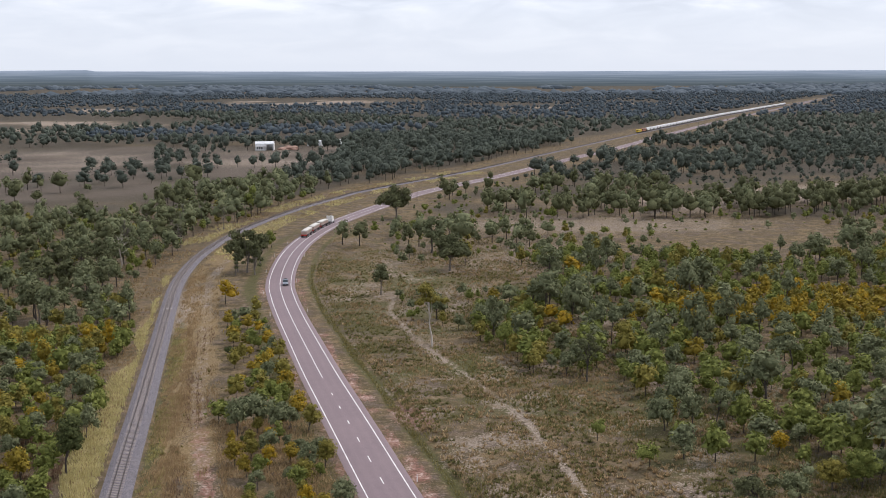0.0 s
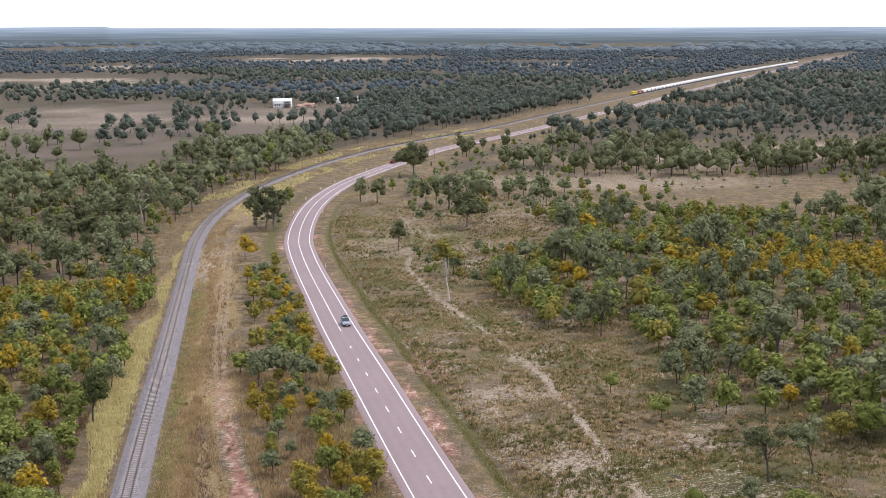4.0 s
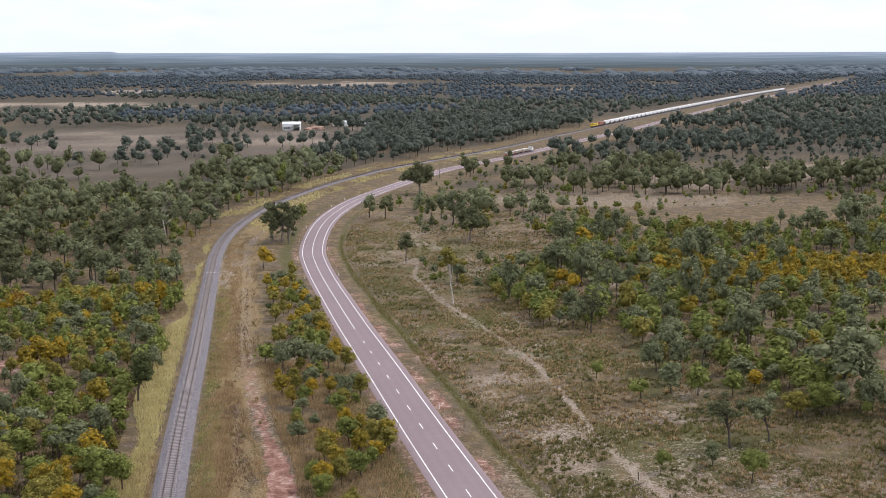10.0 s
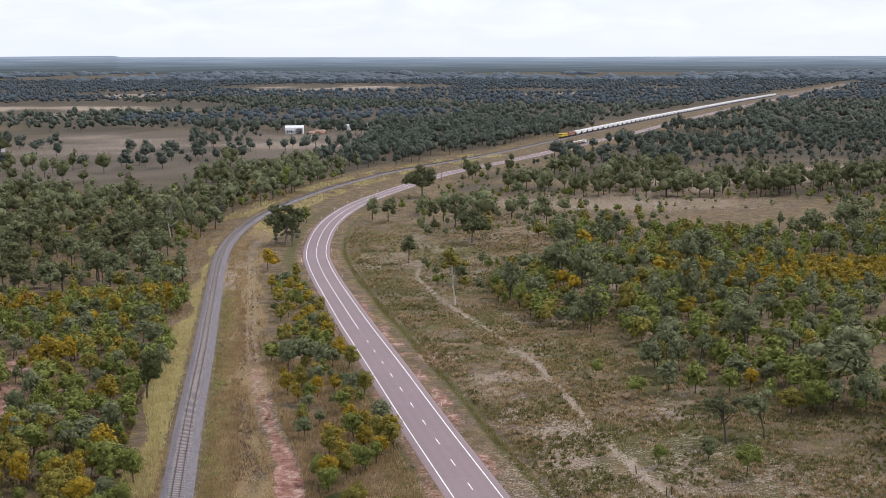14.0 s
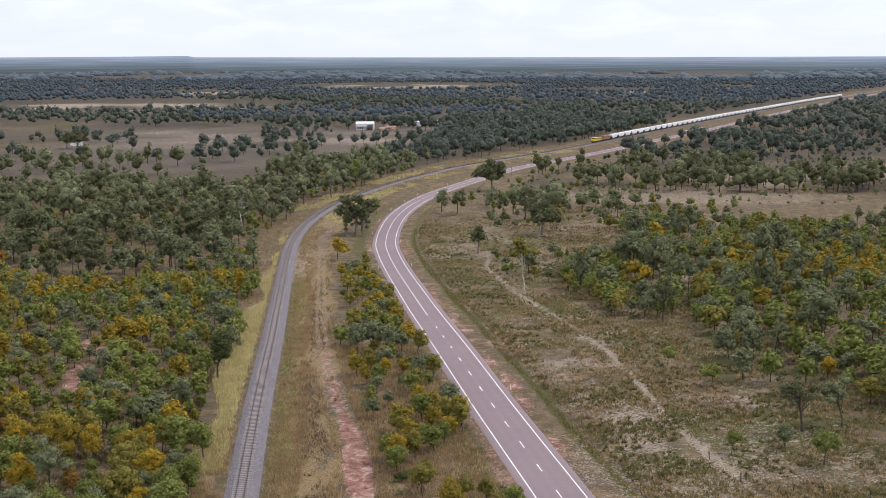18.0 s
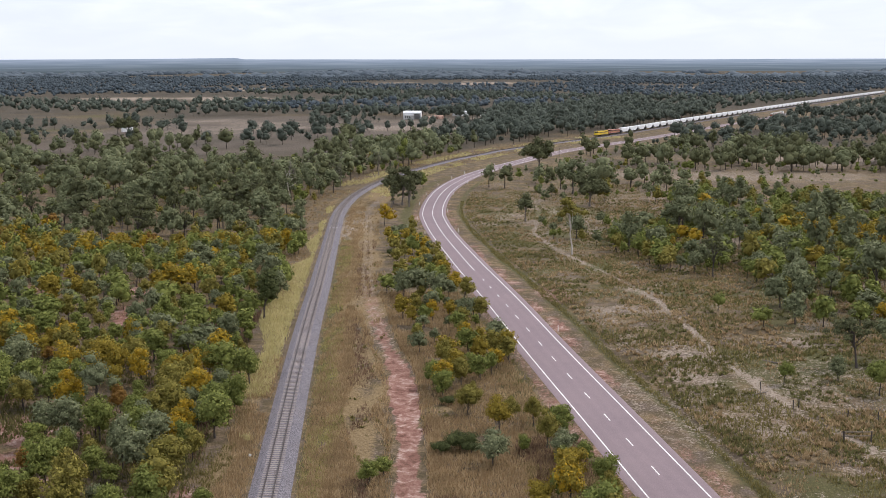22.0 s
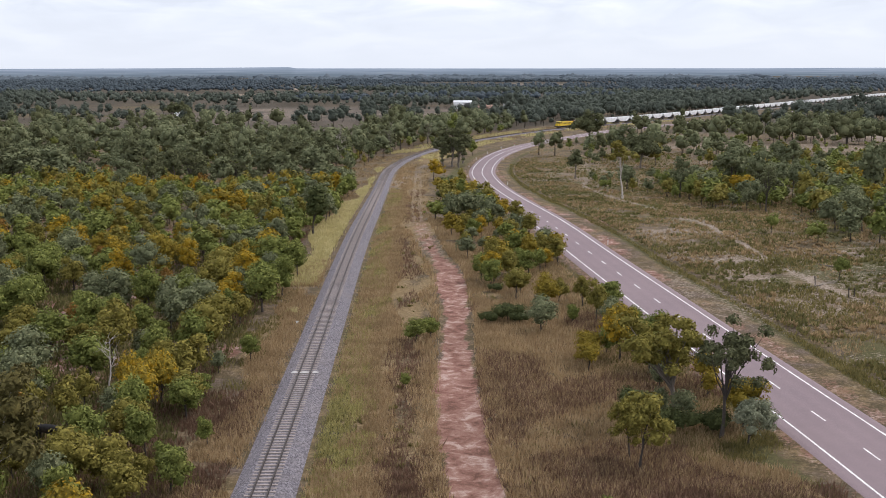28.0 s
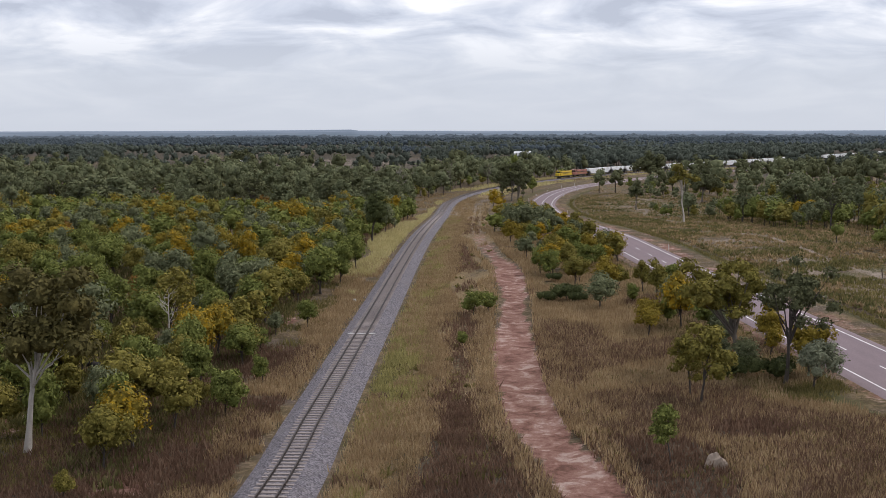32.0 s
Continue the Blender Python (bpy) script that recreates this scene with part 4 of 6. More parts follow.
def plan_trees():
    rng = np.random.default_rng(11)
    trees = []
    for kind, rows in KEY_TREES.items():
        for x, y, h in rows:
            GAPS.put(x, y, KINDS[kind][3] * h / KINDS[kind][2] * 0.6)
            trees.append((kind, x, y, h, int(rng.integers(0, 12)), rng.uniform(0, 6.28)))
    for k in (3, 6, 9, 12, 15):
        GAPS.put(-39.1 + 0.52 * k, 62.8 - 0.85 * k, 4.5)
    for k in (2.5, 5, 7.5, 10, 12.5):
        GAPS.put(-45.2 + 0.465 * k, 84.5 - 0.885 * k, 2.6)
    for x, y in ((-46.1, 99.1), (-99.5, 417.2), (-45.2, 84.5)):
        GAPS.put(x, y, 3.0)
    red = [(-84, 228, 4, 8), (-77, 198, 3, 12), (-67, 137, 4.5, 6), (-54, 105, 3.5, 5), (-64, 124, 4, 4.5), (-30.5, 58, 2, 4)]

    def bare(x, y):
        k = np.zeros(len(x), bool)
        for cx, cy, rx, ry in red:
            k |= ((x - cx) / rx) ** 2 + ((y - cy) / ry) ** 2 < 1
        return k

    # dense thicket west of the railway
    thick = lambda x, y, l: (y < 310 + 45 * patch_noise(x, y, 12, 3)) & (l < -8.5 - 2.5 * wob(x, y, 12, 2)) & ~bare(x, y) & (x > -30 - 0.62 * y) & (patch_noise(x, y, 14, 1) > -0.85)
    trees += scatter(rng, 12500, -230, -30, 50, 360, lambda x, y, r, l: thick(x, y, l) & (patch_noise(x, y, 7, 33) > 0.17), {"wattle": 34, "olive": 30, "green": 30, "rust": 5}, (0.5, 1.25), 2.75)
    trees += scatter(rng, 12500, -230, -30, 50, 360, lambda x, y, r, l: thick(x, y, l) & (patch_noise(x, y, 7, 33) < 0.19), {"wattle": 4, "olive": 16, "green": 52, "grey": 24, "gum_thin": 3, "shrub": 4}, (0.5, 1.35), 2.75)
    # darker gums further along it
    trees += scatter(rng, 9000, -430, -55, 245, 640, lambda x, y, r, l: (l < -9) & (y > 300 + 40 * patch_noise(x, y, 12, 3)) & (x > -30 - 0.66 * y) & (patch_noise(x, y, 18, 5) > -0.45 - 0.3 * (l > -60)) & (l < -10.5 - 2.5 * wob(x, y, 15, 3)) & ~((y > 560) & (x < -95) & (patch_noise(x, y, 40, 2) < 0.5)),
                     {"gum": 14, "gum_grey": 24, "grey": 26, "green": 22, "olive": 10, "gum_dark": 4}, (0.6, 1.15), 4.2)
    # strip between dirt track and road
    trees += scatter(rng, 3600, -75, 12, 92, 420, lambda x, y, r, l: (r < -7.0) & (r > np.interp(y, [100, 140, 165], [-13, -15, -26])) & (np.abs(TRACK.side(np.stack([x, y], 1))) > 4.2) & (l > 16) & (patch_noise(x, y, 15, 8) > np.interp(y, [92, 105, 150, 250, 275, 420], [0.0, -0.25, -0.42, -0.4, 0.1, 0.2])),
                     {"wattle": 30, "olive": 25, "green": 25, "grey": 15, "shrubdark": 6}, (0.55, 1.05), 2.7)
    # scrub east of the road
    edge = lambda y: np.interp(y, [100, 140, 159, 174, 208, 250, 297, 340, 430], [95, 75, 58, 38, 29, 21, 16, 12, 26])
    gold = lambda x, y: ((x - 97) / 34) ** 2 + ((y - 0.25 * (x - 97) - 332) / 24) ** 2 < 1 + 0.3 * wob(x, y, 12, 3)
    trees += scatter(rng, 2600, 40, 150, 290, 380, lambda x, y, r, l: gold(x, y), {"wattle": 84, "olive": 14}, (0.85, 1.3), 3.6)
    trees += scatter(rng, 9500, 8, 230, 120, 430, lambda x, y, r, l: (x > edge(y) + 3 * wob(x, y, 9, 6)) & (r > 18) & (x < 30 + 0.40 * y) & (patch_noise(x, y, 22, 9) > -0.10 - 0.55 * ((y > 190) & (y < 310) & (x > 40)) + 0.12 * (y > 310)),
                     {"green": 48, "grey": 24, "olive": 12, "wattle": 2, "round_green": 8, "gum_thin": 4, "gum_grey": 3, "shrub": 8}, (0.6, 1.5), 3.1)
    trees += scatter(rng, 2600, -20, 300, 290, 560, lambda x, y, r, l: (r > 30) & (patch_noise(x, y, 26, 12) > 0.05), {"green": 30, "grey": 30, "olive": 12, "gum_grey": 14, "gum": 8, "shrub": 10}, (0.5, 0.95), 5.0)
    trees += scatter(rng, 3200, -20, 420, 430, 1000, lambda x, y, r, l: (r > 20) & (x < 60 + 0.42 * y) & (patch_noise(x, y, 30, 19) > -0.2), {"shrub": 50, "green": 25, "grey": 25}, (0.4, 1.0), 5.0)
    # the dark tree line and the woods behind it
    trees += scatter(rng, 1800, 30, 330, 535, 640, lambda x, y, r, l: (r > 22) & (np.abs(y - 560 - 0.12 * (x - 60)) < 28 + 8 * wob(x, y, 30, 1)), {"gum": 80, "gum_grey": 20}, (0.8, 1.2), 5.0)
    trees += scatter(rng, 7500, -20, 560, 600, 1060, lambda x, y, r, l: (r > 18) & (x < 60 + 0.42 * y) & ((y - 0.55 * (x - 130) < 575) | (y - 0.55 * (x - 130) > 635)) & (patch_noise(x, y, 45, 3) > -0.45), {"gum": 50, "gum_grey": 35, "grey": 15}, (0.75, 1.2), 6.8)
    # belt north of the railway, with the open paddock behind it
    trees += scatter(rng, 3200, -120, 330, 505, 1060, lambda x, y, r, l: (l < -16 - 5 * wob(x, y, 20, 2)) & (l > -70 - 25 * wob(x, y, 40, 6)), {"gum": 55, "gum_grey": 30, "grey": 15}, (0.8, 1.2), 5.6)
    trees += scatter(rng, 3000, -760, 30, 600, 1100, lambda x, y, r, l: (l < -70) & (x > -60 - 0.66 * y) & (patch_noise(x, y, 60, 7) > 0.24 - 0.5 * (x < -70 - 0.24 * y)), {"gum": 55, "gum_grey": 30, "grey": 15}, (0.7, 1.15), 10)
    trees += scatter(rng, 5000, -60, 480, 760, 1160, lambda x, y, r, l: (l < -40), {"gum": 60, "gum_grey": 40}, (0.8, 1.25), 6.8)
    return trees


TREES = plan_trees()
LIMIT = {}
REST = []
for row in sorted(TREES, key=lambda r: r[2] + 0.15 * abs(r[1])):
    name = KINDS[row[0]][0]
    LIMIT[name] = LIMIT.get(name, 0) + 1
    if LIMIT[name] <= 300 or row[0] in ("gum_wide", "gum_broad", "gum_bend", "gum_sparse", "gum_pale", "column"):
        plant(row[0], row[4], row[1], row[2], row[3], row[5])
    else:
        REST.append(row)


def lumped(name, label, rows, sprays, grow, limb=True, most=9, low=0.6, leafs=None, heart=0.5):
    """Many trees joined by leaf colour, as one thing of countless pieces."""
    by = {}
    for kind, x, y, h, k, turn in rows:
        by.setdefault(leafs or KINDS[kind][9], []).append((kind, x, y, h, k, turn))
    for lm, some in by.items():
        vs, fs, tints, trunks, count = [], [], [], [], 0
        cache = {}
        for kind, x, y, h, k, turn in some:
            _, _, h0, w, base, nc, per, leaf, tr, _, _, more = KINDS[kind]
            key = (kind, k % 3)
            if key not in cache:
                n = min(nc, most)
                (tv, tf), (cv, cf) = tree_arrays(len(cache) + 31, h0, w, base * low, n, sprays, leaf * grow, tr, clump=more.get("clump", 0.25) * math.sqrt(nc / n) * 0.98, limb_seg=3, level=1, rough=0.28, tall=1.0, heart=heart, loose=0.4)
                cache[key] = cv, cf
            c, s, q = math.cos(turn), math.sin(turn), h / h0
            cv, cf = cache[key]
            cv = cv * (q * np.array([0.75 + 0.6 * (turn * 3.7 % 1.0), 0.75 + 0.5 * (turn * 5.3 % 1.0), 0.8 + 0.35 * (turn * 7.1 % 1.0)]))
            fs.append(cf + count)
            count += len(cv)
            z = float(fall(y))
            vs.append(np.stack([cv[:, 0] * c - cv[:, 1] * s + x, cv[:, 0] * s + cv[:, 1] * c + y, cv[:, 2] + z], 1))
            tints.append(np.full(len(cv), (k * 0.37 + turn) % 1.0))
            if limb:
                r = tr * q
                b = np.array([(-r, 0, 0), (r, 0, 0), (r * 0.6, 0, h * (base + 0.25)), (-r * 0.6, 0, h * (base + 0.25)), (0, -r, 0), (0, r, 0), (0, r * 0.6, h * (base + 0.25)), (0, -r * 0.6, h * (base + 0.25))])
                trunks.append(b + np.array([x, y, z]))
        v = np.concatenate(vs)
        f = np.vstack(fs)
        mi = np.zeros(len(f), np.int32)
        tint = np.concatenate(tints)
        if trunks:
            tv = np.concatenate(trunks)
            q4 = np.arange(len(tv)).reshape(-1, 4) + len(v)
            f = np.vstack([f, q4[:, :3], q4[:, [0, 2, 3]]])
            mi = np.r_[mi, np.ones(len(tv) // 2, np.int32)]
            v, tint = np.vstack([v, tv]), np.r_[tint, np.zeros(len(tv))]
        me = mesh_from(name, v, f, [lm, BARK_DARK], smooth=True, idx=mi)
        me.attributes.new("tint", "FLOAT", "POINT").data.foreach_set("value", tint.astype(np.float32))
        tagged(new(name, me), label, "woodland", kind="stuff")


lumped("woodland", "mixed open woodland of gums and scrub", [r for r in REST if r[2] < 480], 26, 1.6, most=6, heart=0.6)
lumped("woodland", "mid-distance woodland of dark gums", [r for r in REST if 480 <= r[2] < 680], 22, 1.7, most=5, low=0.5, heart=0.66)
lumped("woodland", "distant woodland of gums, their green dulled for haze", [r for r in REST if r[2] >= 680], 18, 1.8, most=5, low=0.5, heart=0.66, leafs=LEAF_MID_HAZE)


def far_woods():
    rng = np.random.default_rng(23)
    n = 27000
    y = np.sqrt(rng.uniform(1050**2, 3300**2, n))
    x = rng.uniform(-0.72, 0.50, n) * y
    xy = np.stack([x, y], 1)
    d = np.minimum(np.abs(ROAD.side(xy)), np.abs(RAIL.side(xy)))
    clear = np.zeros(n, bool)
    for cx, cy, rx, ry in ((-500, 1480, 240, 190), (-230, 2500, 260, 300), (-90, 2000, 60, 60), (180, 2150, 110, 120), (-560, 2050, 110, 120), (420, 2350, 90, 90)):
        clear |= ((x - cx) / rx) ** 2 + ((y - cy) / ry) ** 2 < 1.0
    keep = (d > 26) & ~clear & (patch_noise(x, y, 90, 4) > -0.95)
    keep &= rng.random(n) < np.interp(y, [1050, 1800, 3300], [1.0, 0.85, 0.6])
    rows = []
    for px, py in xy[keep]:
        k = "gum" if rng.random() < 0.6 else "gum_grey"
        rows.append((k, float(px), float(py), rng.uniform(8, 13.5), int(rng.integers(0, 12)), rng.uniform(0, 6.28)))
    near = [r for r in rows if r[2] < 1500 + 500 * wob(r[1], r[2], 140, 3)]
    lumped("far_woodland", "far dark green eucalypt woodland, dulled for haze", near, 8, 2.3, limb=False, most=2, low=0.3, leafs=LEAF_MID_HAZE, heart=0.6)
    lumped("far_woodland", "far eucalypt woodland to the horizon, coloured bluer for haze", [r for r in rows if r not in set(near)], 7, 2.5, limb=False, most=1, low=0.2, leafs=LEAF_HAZE, heart=0.7)
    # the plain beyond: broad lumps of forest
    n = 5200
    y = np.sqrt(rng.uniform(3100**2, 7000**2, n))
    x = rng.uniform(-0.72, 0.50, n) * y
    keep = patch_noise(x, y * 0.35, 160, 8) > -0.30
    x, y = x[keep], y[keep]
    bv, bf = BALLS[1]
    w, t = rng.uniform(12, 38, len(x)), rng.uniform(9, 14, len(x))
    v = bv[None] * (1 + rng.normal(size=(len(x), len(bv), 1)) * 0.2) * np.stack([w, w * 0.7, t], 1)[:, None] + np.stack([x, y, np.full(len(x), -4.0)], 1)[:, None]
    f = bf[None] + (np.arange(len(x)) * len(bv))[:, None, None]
    tagged(new("far_woodland", mesh_from("far_woodland", v.reshape(-1, 3), f.reshape(-1, 3), LEAF_RIM_HAZE, smooth=True)), "eucalypt forest out on the plain, paled blue-grey for haze", "woodland", kind="stuff")


far_woods()


def dead_tree(x, y, h, r, bark, label, seed):
    ob = tagged(new("dead_tree"), label, "tree")
    v, f = bare_arrays(seed, h, r)
    child("trunk", mesh_from("trunk", v, f, bark, smooth=True), ob)
    ob.matrix_basis = pose(x, y, float(fall(y)) - 0.05, 0, 0, seed * 40)


dead_tree(-46.1, 99.1, 5.6, 0.09, BARK_PALE, "bare pale dead tree among green wattles", 3)
dead_tree(-99.5, 417.2, 11.5, 0.24, BARK_PALE, "bare white dead gum at the wood's edge", 5)


# ---------------------------------------------------------------- grass
def grassm(name, a, b, c):
    m, nt, p = mat(name, 0.9, 0.0, 0.1)
    isl = nt.nodes.new("ShaderNodeNewGeometry").outputs["Random Per Island"]
    big = noisen(nt, coords(nt), 0.32, 5)
    col = ramp(nt, isl, [(0.0, a), (0.5, b), (1.0, c)])
    col = mixc(nt, ramp(nt, big, [(0.42, 0.0), (0.60, 0.5)]), col, tuple(v * 0.9 for v in a))
    nt.links.new(col, p.inputs["Base Color"])
    tr = nt.nodes.new("ShaderNodeBsdfTranslucent")
    nt.links.new(col, tr.inputs[0])
    mx = nt.nodes.new("ShaderNodeMixShader")
    mx.inputs[0].default_value = 0.45
    nt.links.new(p.outputs[0], mx.inputs[1])
    nt.links.new(tr.outputs[0], mx.inputs[2])
    nt.links.new(mx.outputs[0], nt.nodes["Material Output"].inputs[0])
    return m


GRASS_STRAW = grassm("straw_grass", (0.23, 0.158, 0.083), (0.363, 0.262, 0.143), (0.506, 0.382, 0.225))
GRASS_BLOND = grassm("blond_grass", (0.27, 0.182, 0.098), (0.42, 0.302, 0.168), (0.57, 0.432, 0.258))
GRASS_GOLD = grassm("tall_gold_grass", (0.43, 0.37, 0.16), (0.60, 0.52, 0.25), (0.74, 0.66, 0.38))
GRASS_GREEN = grassm("green_grass", (0.113, 0.101, 0.034), (0.207, 0.173, 0.065), (0.32, 0.261, 0.113))
GRASS_LIME = grassm("yellow_green_grass", (0.24, 0.212, 0.078), (0.38, 0.335, 0.13), (0.52, 0.455, 0.21))
GRASS_HERB = grassm("dark_herbs", (0.09, 0.09, 0.032), (0.162, 0.151, 0.058), (0.252, 0.225, 0.099))
GRASS_BROWN = grassm("brown_grass", (0.118, 0.070, 0.047), (0.195, 0.119, 0.080), (0.30, 0.200, 0.137))


def tufts(name, label, material, xy, hgt, rng, broad=1.0, blades=3, lean=0.32):
    """Grass tufts of leaning blades."""
    n = len(xy)
    if n == 0:
        return
    vs = []
    for _ in range(blades):
        a = rng.uniform(0, 6.28, n)
        h = hgt * rng.uniform(0.45, 1.3, n)
        w = h * rng.uniform(0.07, 0.17, n) * broad
        off = rng.normal(size=(n, 2)) * (h * lean)[:, None]
        c, s = np.cos(a) * w, np.sin(a) * w
        p = xy + rng.normal(size=(n, 2)) * 0.22
        z = fall(p[:, 1])
        vs.append(np.stack([np.stack([p[:, 0] - c, p[:, 1] - s, z - 0.06], 1), np.stack([p[:, 0] + c, p[:, 1] + s, z - 0.06], 1), np.stack([p[:, 0] + off[:, 0], p[:, 1] + off[:, 1], z + h], 1)], 1))
    v = np.stack(vs, 1).reshape(-1, 3)
    tagged(new(name, mesh_from(name, v, np.arange(len(v)).reshape(-1, 3), material)), label, "grass", kind="stuff")


def mounds(label, material, xy, size, rng, blades=11):
    """Tussocks: blades that bend outwards from one foot."""
    n = len(xy)
    r = (size * rng.uniform(0.6, 1.6, n))[:, None]
    a = rng.uniform(0, 6.28, (n, blades))
    out = r * rng.uniform(0.35, 1.25, (n, blades))
    up = r * rng.uniform(0.35, 1.1, (n, blades))
    w = r * rng.uniform(0.16, 0.34, (n, blades))
    x, y = xy[:, :1], xy[:, 1:]
    z = fall(y) - 0.03
    ca, sa = np.cos(a), np.sin(a)
    foot = out * 0.25
    one = np.stack([x + ca * foot - sa * w, y + sa * foot + ca * w, np.broadcast_to(z, a.shape)], 2)
    two = np.stack([x + ca * foot + sa * w, y + sa * foot - ca * w, np.broadcast_to(z, a.shape)], 2)
    tip = np.stack([x + ca * out, y + sa * out, z + up], 2)
    v = np.stack([one, two, tip], 2).reshape(-1, 3)
    tagged(new("grass", mesh_from("grass", v, np.arange(len(v)).reshape(-1, 3), material)), label, "grass", kind="stuff")


def sow():
    rng = np.random.default_rng(7)

    def pts(n, line, o0, o1, y0, y1, ok):
        # along a line of the plan, thinning out with distance
        y = y0 * (y1 / y0) ** rng.random(n)
        x = line.x_of_y(y) + rng.uniform(o0, o1, n)
        xy = np.stack([x, y], 1)
        t = np.abs(TRACK.side(xy))
        t = np.where((y > 225) & (t > 1.2), t + 1.2, t)
        t = np.where((y > 185) & (t < 0.4), 9.0, t)
        return xy[ok(x, y, ROAD.side(xy), RAIL.side(xy), t)]

    clear = lambda r, l, t: (np.abs(r) > 5.4) & ((l < -3.2) | (l > 3.2)) & (t > 2.2)
    off_wash = lambda x, y: np.abs(x - wash_x(y)) > 0.7 + 0.8 * wob(x, y, 5, 4)
    tufts("grass", "pale straw line along the railway", GRASS_STRAW, pts(9000, RAIL, 5.5, 9.0, 50, 330, lambda x, y, r, l, t: clear(r, l, t) & (np.abs(l - 7.0 - 0.6 * wob(x, y, 16, 3)) < 0.6)), 0.45, rng, 0.9, 4)
    tufts("grass", "dark green grass in the roadside drain", GRASS_GREEN, pts(12000, ROAD, 8.0, 12.0, 80, 420, lambda x, y, r, l, t: np.abs(r - 9.6) < 0.6 + 0.4 * wob(x, y, 9, 6)), 0.30, rng, 1.8, 3)
    tufts("grass", "dry blond grass between railway and dirt track", GRASS_BLOND, pts(40000, RAIL, 3.2, 12, 44, 400, lambda x, y, r, l, t: clear(r, l, t) & (l < 8.4 + wob(x, y, 7, 21)) & (patch_noise(x * 2, y * 0.5, 2.0, 2) > -0.2)), 0.46, rng, 0.9, 4)
    tufts("grass", "yellow-green grass between railway and dirt track", GRASS_LIME, pts(18000, RAIL, 2.8, 8, 48, 320, lambda x, y, r, l, t: clear(r, l, t) & ((l < 6.5 + wob(x, y, 9, 2)) & (patch_noise(x * 2, y * 0.5, 2.6, 12) > -0.4))), 0.34, rng, 1.2, 4)
    tufts("grass", "tall golden grass along the railway verge", GRASS_GOLD, pts(28000, RAIL, -12, -3.2, 95, 400, lambda x, y, r, l, t: (l > -7.4 - 2.0 * wob(x, y, 8, 5) + np.clip((y - 215) / 30, 0, 2.8) + np.clip((168 - y) / 14, 0, 5.0)) & (patch_noise(x, y, 2.2, 91) > (150 - y) / 45)), 0.62, rng)
    tufts("grass", "brown grass in the hollow beside the dirt track", GRASS_BROWN, pts(8000, RAIL, 7.0, 13.0, 48, 330, lambda x, y, r, l, t: clear(r, l, t) & (np.abs(l - 9.8 - 1.2 * wob(x, y, 14, 8)) < 1.6 + 0.8 * wob(x, y, 5, 3)) & (patch_noise(x * 2, y * 0.4, 3.0, 41) > -0.1)), 0.50, rng, 0.9, 3)
    tufts("grass", "brownish dry grass beside the dirt track", GRASS_BROWN, pts(30000, TRACK, 2.0, 26, 45, 170, lambda x, y, r, l, t: clear(r, l, t) & (r < -6) & (patch_noise(x, y, 4, 6) > np.interp(y, [45, 80, 95], [-0.4, 0.0, 0.3]))), 0.62, rng, 0.8, 5)
    tufts("grass", "pale straw grass beside the dirt track", GRASS_BLOND, pts(52000, TRACK, 2.0, 24, 48, 230, lambda x, y, r, l, t: clear(r, l, t) & (r < -7) & (patch_noise(x, y, 5, 16) > np.interp(y, [48, 75, 95], [0.15, -0.1, -0.45]))), 0.55, rng, 0.8, 4)
    tufts("grass", "blond tall grass along the edge of the dirt track", GRASS_BLOND, pts(18000, TRACK, -5, 6, 46, 210, lambda x, y, r, l, t: clear(r, l, t) & (t < 3.6 + 1.2 * wob(x, y, 4, 7))), 0.62, rng, 0.8, 4)
    tufts("grass", "brown grass around the foot of the embankment", GRASS_BROWN, pts(22000, RAIL, 3.2, 52, 42, 82, lambda x, y, r, l, t: clear(r, l, t) & ((l > 7.5 + 1.5 * wob(x, y, 6, 3)) | (patch_noise(x, y, 2.5, 71) > 0.25))), 0.50, rng, 1.0, 4)
    tufts("grass", "green grass on the slope beside the road", GRASS_GREEN, pts(9000, ROAD, -15, -6, 60, 130, lambda x, y, r, l, t: (r < -5.6) & (patch_noise(x, y, 4, 58) > -0.2)), 0.42, rng, 1.0, 4)
    tufts("grass", "brown dry grass below the railway bank", GRASS_BROWN, pts(24000, RAIL, -18, -3.2, 45, 230, lambda x, y, r, l, t: ((y < 100) | (l < -9)) & (patch_noise(x, y, 4, 8) > -0.45)), 0.5, rng, 0.9, 4)
    tufts("grass", "straw grass below the railway bank", GRASS_BLOND, pts(24000, RAIL, -13, -2.6, 44, 175, lambda x, y, r, l, t: (l > -6.5 - 2 * wob(x, y, 7, 9)) & (patch_noise(x, y, 3, 48) > -0.35)), 0.5, rng, 0.9, 4)
    tufts("grass", "green grass below the railway bank", GRASS_GREEN, pts(12000, RAIL, -22, -5, 45, 150, lambda x, y, r, l, t: patch_noise(x, y, 4, 49) > 0.1), 0.45, rng, 1.0, 4)
    tufts("grass", "greenish grass on the roadside flat", GRASS_GREEN, pts(60000, ROAD, 8, 75, 90, 480, lambda x, y, r, l, t: (r > 11) & off_wash(x, y) & (patch_noise(x, y, 3.2, 4) > 0.0)), 0.40, rng, 1.8)
    tufts("grass", "dry straw grass on the roadside flat", GRASS_STRAW, pts(46000, ROAD, 9, 95, 90, 520, lambda x, y, r, l, t: (r > 11) & off_wash(x, y) & (patch_noise(x, y, 3.0, 9) > 0.05)), 0.36, rng, 1.6)
